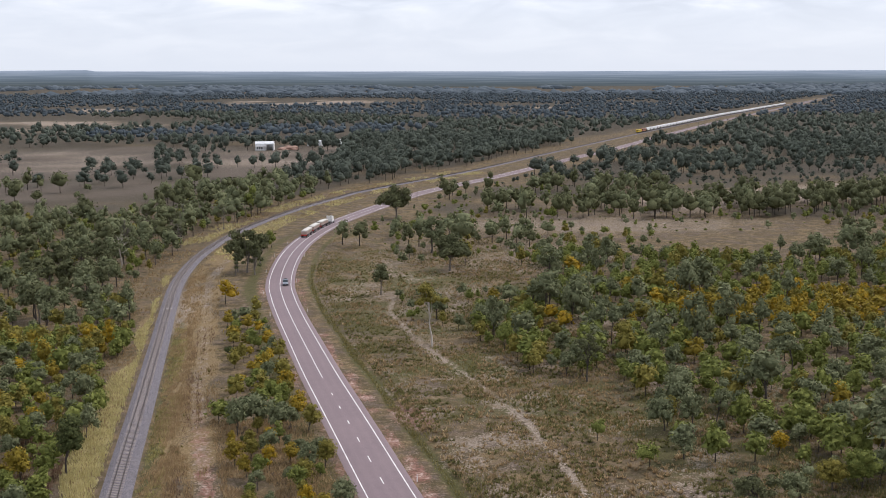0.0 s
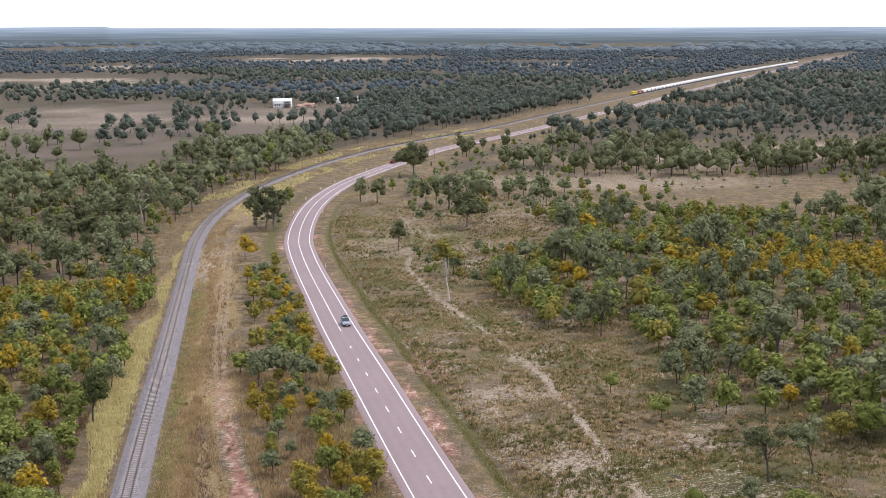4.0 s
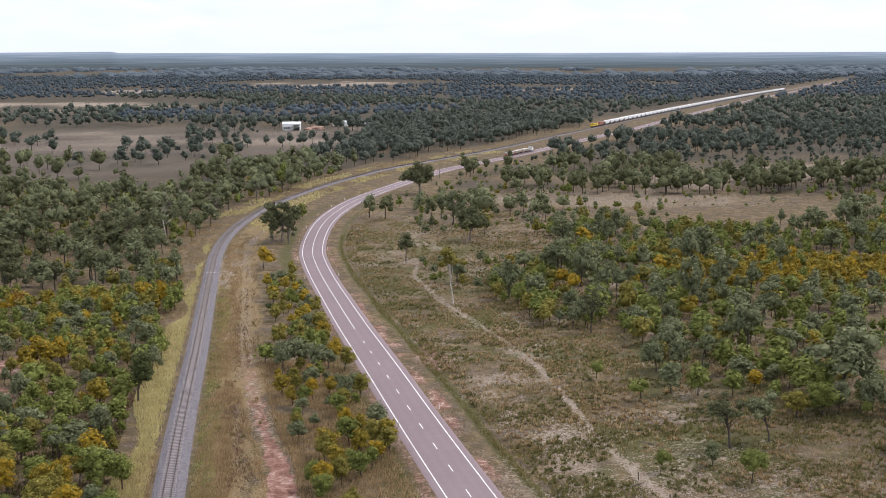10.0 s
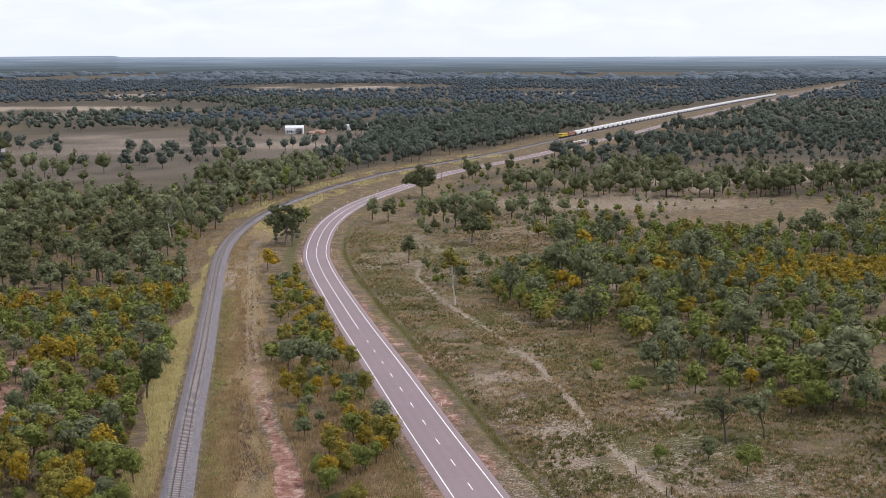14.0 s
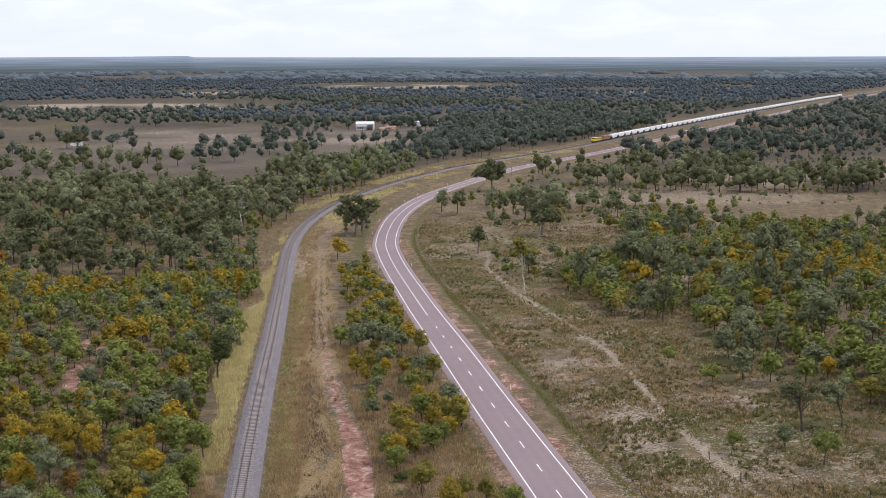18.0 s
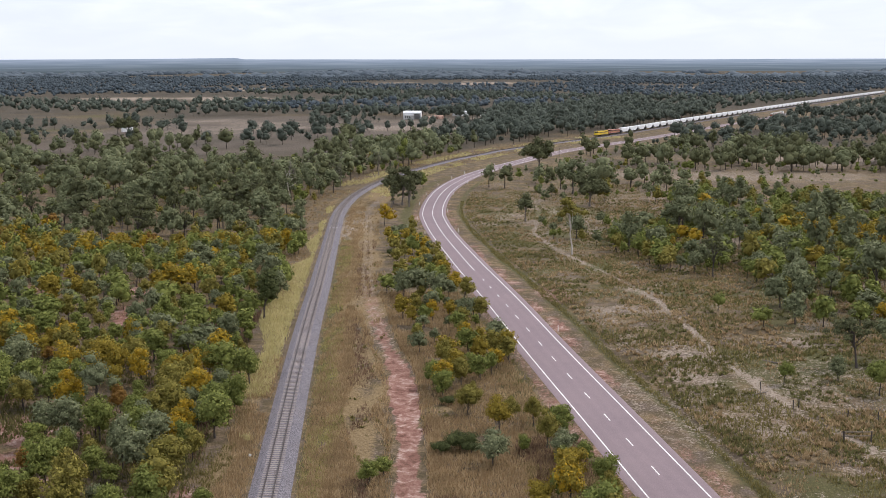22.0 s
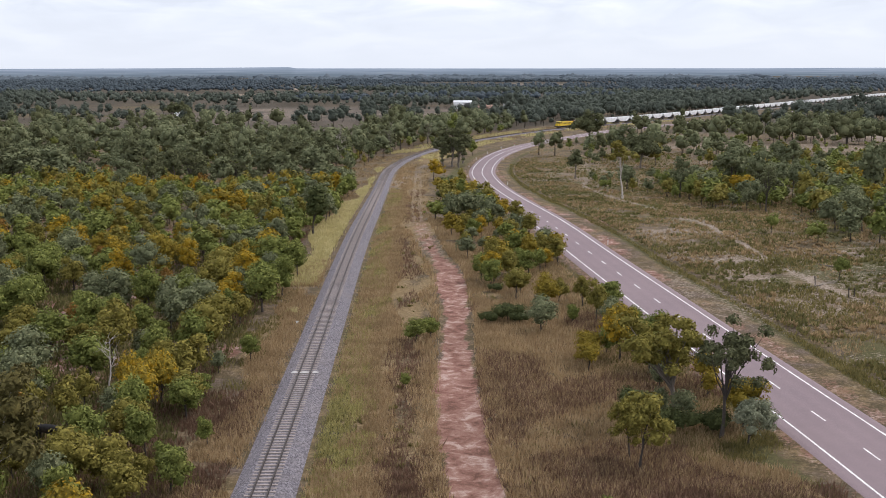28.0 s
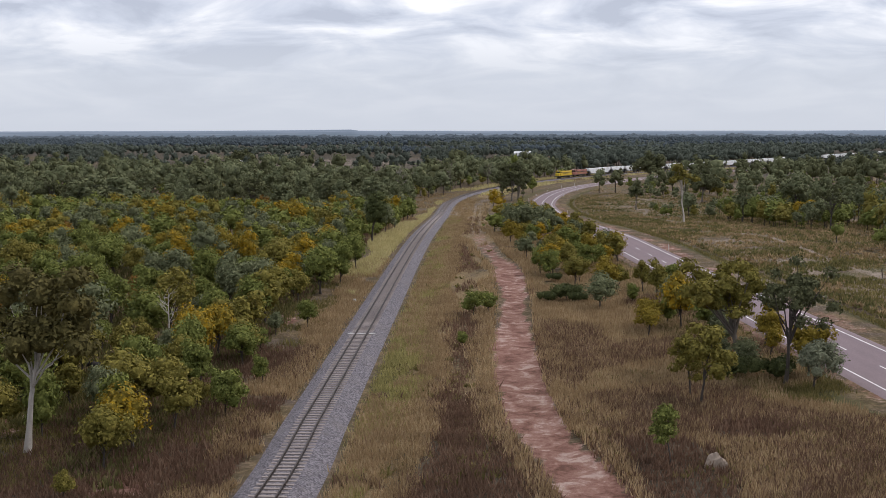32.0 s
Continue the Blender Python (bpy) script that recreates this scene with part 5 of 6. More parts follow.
    mounds("low green herb clumps on the roadside flat", GRASS_HERB, pts(20000, ROAD, 9.5, 85, 90, 430, lambda x, y, r, l, t: (r > 11) & off_wash(x, y) & (patch_noise(x, y, 3.4, 14) > -0.05)), 0.42, rng)
    mounds("straw tussocks on the roadside flat", GRASS_STRAW, pts(16000, ROAD, 9.5, 90, 90, 430, lambda x, y, r, l, t: (r > 11) & off_wash(x, y) & (patch_noise(x, y, 3.2, 24) > 0.0)), 0.48, rng)
    mounds("green tussocks between railway and road", GRASS_GREEN, pts(5000, TRACK, -12, 24, 60, 300, lambda x, y, r, l, t: clear(r, l, t) & (r < -6) & (patch_noise(x, y, 2.2, 27) > 0.20)), 0.34, rng)
    tufts("grass", "dark undergrowth below the thicket", GRASS_HERB, pts(26000, RAIL, -55, -9, 46, 190, lambda x, y, r, l, t: patch_noise(x, y, 5, 67) > -0.35), 0.55, rng, 1.6, 4)
    tufts("grass", "dry grass under the scrub west of the railway", GRASS_STRAW, pts(22000, RAIL, -95, -11, 60, 420, lambda x, y, r, l, t: patch_noise(x, y, 4, 17) > -0.1), 0.40, rng, 1.7)
    tufts("grass", "pale golden grass along the railway beyond the bend", GRASS_GOLD, pts(9000, RAIL, -14, 14, 430, 780, lambda x, y, r, l, t: (np.abs(l) > 4) & (r < -6) & (patch_noise(x, y, 6, 29) > 0.0)), 0.7, rng, 1.6)
    tufts("grass", "dry straw grass along the railway curve", GRASS_STRAW, pts(16000, RAIL, -16, 14, 200, 720, lambda x, y, r, l, t: clear(r, l, t) & (r < -6) & (patch_noise(x, y, 4, 23) > -0.1)), 0.5, rng, 1.6)
    tufts("grass", "green grass on the road's shoulder", GRASS_GREEN, pts(9000, ROAD, -11, -6, 70, 330, lambda x, y, r, l, t: patch_noise(x, y, 3, 19) > -0.3), 0.30, rng)


sow()


# ---------------------------------------------------------------- things along road and railway
WHITE = worn("white_plastic", (0.80, 0.80, 0.78), 0.5, vary=0.15, dirt=(0.4, 0.3, 0.25))
RED = worn("red_reflector", (0.5, 0.03, 0.02), 0.25, vary=0.1)
DARK = worn("dark_metal", (0.035, 0.035, 0.038), 0.6, 0.3, vary=0.4)
TYRE = worn("tyre_rubber", (0.02, 0.02, 0.021), 0.85, vary=0.3)
RIM = worn("wheel_rim", (0.35, 0.35, 0.36), 0.35, 0.8, vary=0.2)
YELLOW = worn("loco_yellow", (0.72, 0.50, 0.03), 0.45, vary=0.15, dirt=(0.25, 0.17, 0.06))
MAROON = worn("loco_maroon", (0.42, 0.17, 0.13), 0.5, vary=0.2)
SILVER = worn("hopper_silver", (0.84, 0.85, 0.86), 0.5, 0.1, vary=0.15, dirt=(0.45, 0.41, 0.38), dirt_amount=0.4)
SHED = worn("white_sheeting", (0.82, 0.82, 0.82), 0.5, vary=0.1, scale=0.5, dirt=(0.55, 0.5, 0.46))
ROOF = worn("zinc_roof", (0.72, 0.73, 0.74), 0.4, 0.3, vary=0.15, scale=0.4)
RUSTY = worn("ochre_tipper", (0.42, 0.33, 0.28), 0.6, vary=0.3)
TARP = worn("grey_white_tarp", (0.66, 0.64, 0.60), 0.8, vary=0.25, scale=1.0, dirt=(0.4, 0.34, 0.28), dirt_amount=0.6)
CARPAINT = worn("grey_blue_car_paint", (0.24, 0.28, 0.33), 0.3, 0.2, vary=0.1, dirt=(0.3, 0.26, 0.22), dirt_amount=0.2, bump_s=0.0)
GLASS, _nt, _b = mat("tinted_glass", 0.05, 0.0, 0.6)
_b.inputs["Base Color"].default_value = (0.03, 0.04, 0.045, 1)
LAMP, _nt, _b = mat("headlamp_glass", 0.1, 0.0, 0.6)
_b.inputs["Base Color"].default_value = (0.75, 0.75, 0.72, 1)
COW = worn("black_hide", (0.012, 0.011, 0.011), 0.7, vary=0.3)
DUST = worn("pale_dust", (0.50, 0.475, 0.46), 0.95, vary=0.6, scale=2.0, dirt=(0.22, 0.20, 0.20), dirt_amount=0.9)
MOUND = worn("red_fill", (0.42, 0.27, 0.21), 0.95, vary=0.4, scale=0.5)


def along(line, s, off=0.0, z=0.0, back=False):
    c, d, n = line.at(float(s))
    x, y = c + n * off
    turn = -math.degrees(math.atan2(d[0], d[1])) + (180 if back else 0)
    return pose(float(x), float(y), float(fall(y)) + z, 0, 0, turn)


def guide_post():
    p = tagged(new("guide_post"), "white roadside guide post with red reflector", "guide post", "guide posts along the road")
    b = bm()
    box(b, -0.06, 0.06, -0.025, 0.025, -0.1, 1.05, 0.01)
    part("post", b, WHITE, p)
    b = bm()
    box(b, -0.045, 0.045, -0.034, -0.026, 0.82, 0.95)
    part("reflector", b, RED, p, "red reflector")
    return p


def posts():
    spots = [(194, -5.2), (196, 5.0), (337, -5.2), (370, -5.2), (406, -5.2), (437, -5.2), (469, -5.2), (496, -5.2), (518, -5.2), (341, 5.0), (388, 5.0), (438, 5.0), (480, 5.0), (560, -5.2), (95, 5.0), (620, -5.2)]
    first = None
    for y, off in spots:
        m = along(ROAD, ROAD.s_of_y(y), off)
        if first is None:
            first = guide_post()
            first.matrix_basis = m
        else:
            copy_thing(first, m)
    k = tagged(new("marker_post"), "small white railway marker post beside the ballast", "marker post")
    b = bm()
    box(b, -0.16, 0.16, -0.03, 0.03, 0.25, 0.55, 0.02)
    part("plate", b, WHITE, k)
    b = bm()
    box(b, -0.03, 0.03, -0.03, 0.03, -0.1, 0.26)
    part("stem", b, DARK, k)
    k.matrix_basis = pose(-36.4, 128.8, 0)


posts()


def dust_mat(y):
    """Pale dust spilt across the track."""
    rng = random.Random(int(y))
    t = tagged(new("spilt_dust"), "pale dust spilt across sleepers and ballast", "dust", "dust patches on the track")
    for x0, x1, z in ((-1.35, -0.66, 0.483), (-0.46, 0.46, 0.483), (0.66, 1.35, 0.483)):
        b = bm()
        n = 14
        ring = [b.verts.new((x0 + (x1 - x0) * (0.5 + 0.5 * math.cos(a)) + rng.uniform(-0.05, 0.05), 0.48 * math.sin(a) * rng.uniform(0.7, 1.1), z)) for a in (6.283 * i / n for i in range(n))]
        b.faces.new(ring)
        r = bmesh.ops.extrude_face_region(b, geom=list(b.faces))
        bmesh.ops.translate(b, vec=(0, 0, 0.012), verts=[v for v in r["geom"] if isinstance(v, bmesh.types.BMVert)])
        part("patch", b, DUST, t)
    t.matrix_basis = along(RAIL, RAIL.s_of_y(y))


dust_mat(106.3)
dust_mat(345.0)


def wheel(parent, x, y, r, w, name="wheel"):
    b = cyl(bm(), r, (x - w / 2, y, r), (x + w / 2, y, r), 18)
    ty = part(name, b, TYRE, parent)
    s = 1 if x > 0 else -1
    b = cyl(bm(), r * 0.6, (x + s * (w / 2 - 0.02), y, r), (x + s * (w / 2 + 0.015), y, r), 14)
    part("rim", b, RIM, ty, "alloy rim")


def loft(b, rings):
    """Skin through closed rings of points."""
    vs = [[b.verts.new(p) for p in r] for r in rings]
    n = len(rings[0])
    for a, c in zip(vs, vs[1:]):
        for i in range(n):
            b.faces.new((a[i], a[(i + 1) % n], c[(i + 1) % n], c[i]))
    b.faces.new(vs[0][::-1])
    b.faces.new(vs[-1])
    bmesh.ops.recalc_face_normals(b, faces=list(b.faces))
    return b


def car():
    """A station wagon with its nose towards +y."""
    c = tagged(new("car"), "grey-blue four-wheel-drive wagon with roof rack driving", "car")
    prof = lambda y, w, z0, z1, top: [(-w, y, z0), (-w, y, (z0 + z1) / 2), (-w * 0.96, y, z1), (-w * 0.6, y, top), (w * 0.6, y, top), (w * 0.96, y, z1), (w, y, (z0 + z1) / 2), (w, y, z0)]
    b = loft(bm(), [prof(-2.35, 0.84, 0.50, 0.98, 1.02), prof(-2.25, 0.92, 0.38, 1.08, 1.12), prof(-1.0, 0.93, 0.34, 1.08, 1.12), prof(0.6, 0.93, 0.34, 1.06, 1.12), prof(0.9, 0.93, 0.34, 1.03, 1.10), prof(2.1, 0.90, 0.38, 0.92, 1.0), prof(2.38, 0.80, 0.46, 0.80, 0.86)])
    part("body", b, CARPAINT, c, smooth=False)
    cab = lambda y, w, z: [(-w, y, 1.06), (-w * 0.86, y, z), (w * 0.86, y, z), (w, y, 1.06)]
    b = loft(bm(), [cab(-2.25, 0.84, 1.10), cab(-2.0, 0.86, 1.70), cab(0.0, 0.86, 1.74), cab(0.35, 0.85, 1.66), cab(1.05, 0.84, 1.10)])
    part("cabin", b, GLASS, c, "dark tinted windows")
    b = bm()
    box(b, -0.72, 0.72, -2.0, 0.15, 1.72, 1.78, 0.02)
    for x in (-0.86, 0.86):
        box(b, x - 0.03, x + 0.03, -0.75, -0.65, 1.06, 1.72)
        box(b, x - 0.03, x + 0.03, -1.95, -1.8, 1.06, 1.70)
    part("roof", b, CARPAINT, c)
    rack = bm()
    for y in (-1.7, -1.1, -0.5):
        box(rack, -0.66, 0.66, y - 0.03, y + 0.03, 1.84, 1.87)
    for x in (-0.62, 0.62):
        box(rack, x - 0.025, x + 0.025, -1.85, -0.3, 1.80, 1.85)
    part("roof_rack", rack, DARK, c, "black roof rack")
    b = bm()
    box(b, -0.45, 0.40, -1.7, -0.6, 1.87, 2.05, 0.06)
    part("luggage", b, DARK, c, "dark load on the rack")
    b = bm()
    box(b, -0.86, 0.86, 2.30, 2.48, 0.40, 0.62, 0.04)
    part("bumper", b, DARK, c, "dark bumper")
    for x in (-0.62, 0.62):
        b = bm()
        box(b, x - 0.17, x + 0.17, 2.24, 2.41, 0.68, 0.82, 0.03)
        part("headlight", b, LAMP, c, "clear headlight")
        b = bm()
        box(b, math.copysign(0.93, x) - 0.09, math.copysign(0.93, x) + 0.09, 0.72, 0.84, 1.06, 1.2, 0.03)
        part("mirror", b, DARK, c)
    b = bm()
    box(b, -0.24, 0.24, 2.481, 2.492, 0.44, 0.54)
    part("plate_bar", b, WHITE, c)
    for x in (-0.82, 0.82):
        for y in (-1.45, 1.4):
            wheel(c, x, y, 0.37, 0.25)
    c.scale = (0.9, 0.9, 0.9)
    return c


def prime_mover():
    t = tagged(new("prime_mover"), "white road train prime mover with bonnet", "truck")
    b = bm()
    box(b, -1.22, 1.22, 0.3, 2.6, 0.95, 3.1, 0.12)
    box(b, -0.95, 0.95, 2.4, 4.2, 0.9, 2.0, 0.15)
    part("cab", b, WHITE, t)
    b = bm()
    box(b, -1.0, 1.0, 2.58, 2.66, 2.05, 2.85, 0.03)
    part("windscreen", b, GLASS, t, "dark windscreen")
    b = bm()
    box(b, -0.75, 0.75, 4.19, 4.27, 0.95, 1.9, 0.02)
    part("grille", b, RIM, t, "chrome grille")
    b = bm()
    box(b, -1.2, 1.2, 4.2, 4.5, 0.45, 0.95, 0.06)
    part("bullbar", b, RIM, t, "polished bull bar")
    b = bm()
    box(b, -0.45, 0.45, -4.0, 4.1, 0.65, 0.95)
    part("chassis", b, DARK, t)
    b = bm()
    box(b, -1.1, 1.1, -0.2, 0.25, 1.0, 3.4, 0.08)
    part("sleeper_box", b, WHITE, t)
    for x in (-1.05, 1.05):
        part("exhaust", cyl(bm(), 0.09, (x, 0.1, 1.0), (x, 0.1, 3.9), 10), RIM, t, "chrome exhaust stack")
        part("tank", cyl(bm(), 0.33, (x, 0.2, 0.7), (x, 1.7, 0.7), 14), RIM, t)
        for y in (3.2, -1.7, -3.0):
            wheel(t, x, y, 0.52, 0.32)
    return t


def trailer():
    t = tagged(new("trailer"), "ochre tipper trailer with pale tarpaulin load", "trailer", "trailers of the road train")
    prof = lambda y, w: [(-w * 0.82, y, 1.25), (-w, y, 2.5), (w, y, 2.5), (w * 0.82, y, 1.25)]
    part("tub", loft(bm(), [prof(-5.4, 1.2), prof(-5.2, 1.25), prof(5.2, 1.25), prof(5.4, 1.2)]), RUSTY, t)
    top = lambda y, h: [(-1.24, y, 2.5), (-0.7, y, 2.5 + h * 0.8), (0, y, 2.5 + h), (0.7, y, 2.5 + h * 0.8), (1.24, y, 2.5)]
    part("tarpaulin", loft(bm(), [top(-5.3, 0.25), top(-3, 0.5), top(0, 0.6), top(3, 0.5), top(5.3, 0.25)]), TARP, t, "pale tarpaulin cover", smooth=True)
    b = bm()
    box(b, -0.5, 0.5, -5.5, 5.3, 0.95, 1.22)
    box(b, -0.15, 0.15, 5.2, 7.2, 0.85, 1.0)
    part("chassis", b, DARK, t)
    b = bm()
    box(b, -1.2, 1.2, -5.62, -5.5, 0.85, 1.25, 0.02)
    part("tail_board", b, RED, t, "red tail board")
    for x in (-1.05, 1.05):
        for y in (-4.6, -3.4, -2.2, 4.0, 2.8):
            wheel(t, x, y, 0.5, 0.34)
    return t


def bogie(parent, y):
    b = bm()
    for x in (-0.62, 0.62):
        box(b, x - 0.06, x + 0.06, y - 1.25, y + 1.25, 0.35, 0.72, 0.04)
    box(b, -0.6, 0.6, y - 0.2, y + 0.2, 0.45, 0.75)
    g = part("bogie", b, DARK, parent, "dark cast bogie")
    for dy in (-0.85, 0.85):
        w = bm()
        for x in (-0.55, 0.55):
            cyl(w, 0.44, (x - 0.06, y + dy, 0.44), (x + 0.06, y + dy, 0.44), 14)
        cyl(w, 0.07, (-0.5, y + dy, 0.44), (0.5, y + dy, 0.44), 8)
        part("wheelset", w, STEEL, g)


def locomotive(hood_mat, label):
    t = tagged(new("locomotive"), label, "locomotive")
    b = bm()
    box(b, -1.3, 1.3, -9.6, 9.6, 0.95, 1.25, 0.05)
    part("underframe", b, DARK, t)
    b = bm()
    box(b, -0.95, 0.95, -9.0, 5.2, 1.25, 3.55, 0.10)
    part("hood", b, hood_mat, t)
    b = bm()
    box(b, -1.3, 1.3, 5.2, 7.6, 1.25, 3.8, 0.14)
    part("cab", b, hood_mat, t)
    b = bm()
    box(b, -1.0, 1.0, 7.55, 9.1, 1.25, 2.55, 0.16)
    part("nose", b, hood_mat, t)
    for x in (-1.31, 1.31):
        b = bm()
        box(b, x - 0.02, x + 0.02, 5.6, 7.2, 2.65, 3.4, 0.01)
        part("side_window", b, GLASS, t, "dark side window")
    b = bm()
    box(b, -1.1, 1.1, 7.6, 7.64, 2.7, 3.4, 0.01)
    part("windscreen", b, GLASS, t, "dark windscreen")
    b = bm()
    box(b, -0.35, 0.35, 7.55, 7.75, 3.5, 3.75, 0.04)
    part("headlight", b, LAMP, t)
    b = bm()
    box(b, -1.1, 1.1, -2.6, 2.6, 0.35, 0.95, 0.1)
    part("fuel_tank", b, DARK, t)
    b = bm()
    for y in np.arange(-8.2, 4.5, 1.6):
        box(b, -0.97, 0.97, y, y + 0.9, 2.2, 3.0)
    part("louvre", b, DARK, t, "dark louvre panels")
    for y in (-7.5, -5.6, -3.5):
        part("roof_fan", cyl(bm(), 0.6, (0, y, 3.55), (0, y, 3.72), 18), DARK, t, "round roof fan")
    rail = bm()
    for x in (-1.24, 1.24):
        for y in np.arange(-9.2, 5.2, 1.8):
            cyl(rail, 0.025, (x, y, 1.25), (x, y, 2.2), 6)
        cyl(rail, 0.025, (x, -9.2, 2.2), (x, 5.2, 2.2), 6)
    part("handrail", rail, YELLOW, t, "yellow handrail")
    for y in (-6.4, 6.4):
        bogie(t, y)
    return t


def hopper():
    t = tagged(new("hopper_wagon"), "silver-white mineral hopper wagon with sloping ends", "wagon", "hopper wagons of the train")
    side = [(-3.9, 1.15), (3.9, 1.15), (7.4, 2.75), (7.4, 3.65), (-7.4, 3.65), (-7.4, 2.75)]
    b = loft(bm(), [[(x, y, z) for y, z in side] for x in (-1.32, 1.32)])
    for y in np.arange(-4, 4.1, 2.0):
        for x in (-1.33, 1.33):
            box(b, x - 0.04, x + 0.04, y - 0.06, y + 0.06, 1.2, 3.5)
    part("hopper", b, SILVER, t)
    b = bm()
    box(b, -0.5, 0.5, -7.9, 7.9, 0.85, 1.12)
    box(b, -1.2, 1.2, -8.0, -7.6, 0.85, 1.15)
    box(b, -1.2, 1.2, 7.6, 8.0, 0.85, 1.15)
    part("underframe", b, DARK, t)
    # dark blocks added below the sloping ends, standing in for the shaded gaps
    for y in (-6.9, 6.9):
        b = bm()
        box(b, -1.15, 1.15, y - 0.9, y + 0.9, 1.12, 2.3, 0.04)
        part("gap_block", b, DARK, t, "dark block filling the gap below the sloping end")
    b = bm()
    box(b, -1.1, 1.1, -7.2, 7.2, 3.66, 3.78, 0.05)
    part("load", b, SILVER, t, "pale load")
    for y in (-6.1, 6.1):
        bogie(t, y)
    return t


def shed():
    h = tagged(new("farm_shed"), "large white farm shed with open dark bay", "shed")
    b = bm()
    box(b, -10.5, 2.2, -7, -6.8, 0, 5.2)
    box(b, 9.2, 10.5, -7, -6.8, 0, 5.2)
    box(b, 2.2, 9.2, -7, -6.8, 4.6, 5.2)
    box(b, -10.5, -10.3, -6.8, 7, 0, 5.2)
    box(b, 10.3, 10.5, -6.8, 7, 0, 5.2)
    box(b, -10.3, 10.3, 6.8, 7, 0, 5.2)
    part("wall", b, SHED, h)
    b = loft(bm(), [[(-10.9, y, 5.2 + dz), (10.9, y, 5.2 + dz), (10.9, y, 5.32 + dz), (-10.9, y, 5.32 + dz)] for y, dz in ((-7.5, 0.0), (0, 1.5), (7.5, 0.0))])
    part("roof", b, ROOF, h, "pale zinc roof")
    b = bm()
    box(b, -10.5, 10.5, -10.5, -7.5, 3.4, 3.5)
    for x in (-10, -5, 0, 9.8):
        box(b, x - 0.1, x + 0.1, -10.4, -10.2, 0, 3.4)
    part("awning", b, ROOF, h)
    for x in (-8, -5.5, -3):
        b = bm()
        box(b, x - 0.7, x + 0.7, -7.06, -7.0, 1.2, 2.6)
        part("window", b, GLASS, h, "dark window")
    h.matrix_basis = Matrix.LocRotScale((-128.8, 1004, float(fall(1004))), Euler((0, 0, 0.07)), (0.72, 0.9, 1.05))
    return h


def hut(x, y, w, d, z, turn):
    h = tagged(new("farm_hut"), "small pale farm building among trees", "hut", "farm huts")
    b = bm()
    box(b, -w / 2, w / 2, -d / 2, d / 2, 0, z)
    part("wall", b, SHED, h)
    part("roof", loft(bm(), [[(-w / 2 - 0.3, yy, z + dz), (w / 2 + 0.3, yy, z + dz), (w / 2 + 0.3, yy, z + dz + 0.1), (-w / 2 - 0.3, yy, z + dz + 0.1)] for yy, dz in ((-d / 2 - 0.4, 0), (0, 0.9), (d / 2 + 0.4, 0))]), ROOF, h, "pale zinc roof")
    b = bm()
    box(b, -0.6, 0.6, -d / 2 - 0.05, -d / 2 - 0.01, 0, 2.1)
    part("door", b, DARK, h)
    h.matrix_basis = pose(x, y, float(fall(y)), 0, 0, turn)


shed()
hut(-16.4, 1090, 8, 6, 4, 20)
hut(-92, 1062, 14, 7, 3.6, -10)
hut(-74, 1075, 9, 6, 3.4, 30)
hut(-311, 815, 7, 5, 3, 35)
hut(-40, 1120, 12, 5, 3.4, 5)


def mound():
    b = bm()
    bmesh.ops.create_icosphere(b, subdivisions=4, radius=1.0)
    for v in b.verts:
        k = 1 + 0.35 * noise.noise(v.co * 1.7) + 0.12 * noise.noise(v.co * 6)
        v.co = Vector((v.co.x * 9 * k, v.co.y * 6 * k, max(v.co.z, -0.1) * 3.4 * k))
    me = bpy.data.meshes.new("fill_mound")
    b.to_mesh(me)
    b.free()
    me.materials.append(MOUND)
    o = tagged(new("fill_mound", me), "heap of reddish fill beside the shed", "mound")
    o.matrix_basis = pose(-109, 1008, float(fall(1008)) - 0.3)


mound()


def lone_post():
    p = tagged(new("post"), "thin dark steel post beside the bend", "post")
    part("pole", cyl(bm(), 0.09, (0, 0, -0.3), (0, 0, 4.6), 8, 0.07), DARK, p)
    part("cap", cyl(bm(), 0.11, (0, 0, 4.6), (0, 0, 4.68), 8, 0.05), DARK, p)
    p.matrix_basis = pose(-2.0, 612.0, float(fall(612.0)))


lone_post()


def cow():
    c = tagged(new("cow"), "black cow standing among wattles", "cow")
    ring = lambda y, w, z0, z1: [(w * math.cos(a), y, (z0 + z1) / 2 + (z1 - z0) / 2 * math.sin(a)) for a in (6.283 * i / 12 for i in range(12))]
    part("body", loft(bm(), [ring(-1.0, 0.12, 0.95, 1.25), ring(-0.9, 0.30, 0.72, 1.36), ring(-0.3, 0.38, 0.60, 1.36), ring(0.4, 0.36, 0.62, 1.34), ring(0.8, 0.26, 0.70, 1.38), ring(1.1, 0.17, 0.95, 1.40)]), COW, c, smooth=True)
    part("head", loft(bm(), [ring(1.05, 0.14, 1.0, 1.38), ring(1.3, 0.15, 1.05, 1.42), ring(1.55, 0.10, 0.92, 1.22), ring(1.68, 0.08, 0.88, 1.06)]), COW, c, smooth=True)
    for x in (-0.22, 0.22):
        for y in (-0.75, 0.7):
            part("leg", cyl(bm(), 0.10, (x, y, 0.75), (x, y, 0.0), 10, 0.06), COW, c)
        part("ear", cyl(bm(), 0.07, (math.copysign(0.12, x), 1.2, 1.36), (math.copysign(0.32, x), 1.18, 1.40), 6, 0.02), COW, c)
    part("tail", cyl(bm(), 0.03, (0, -1.0, 1.2), (0, -1.12, 0.5), 6), COW, c)
    c.matrix_basis = pose(-45.2, 84.5, 0, 0, 0, 78)


cow()


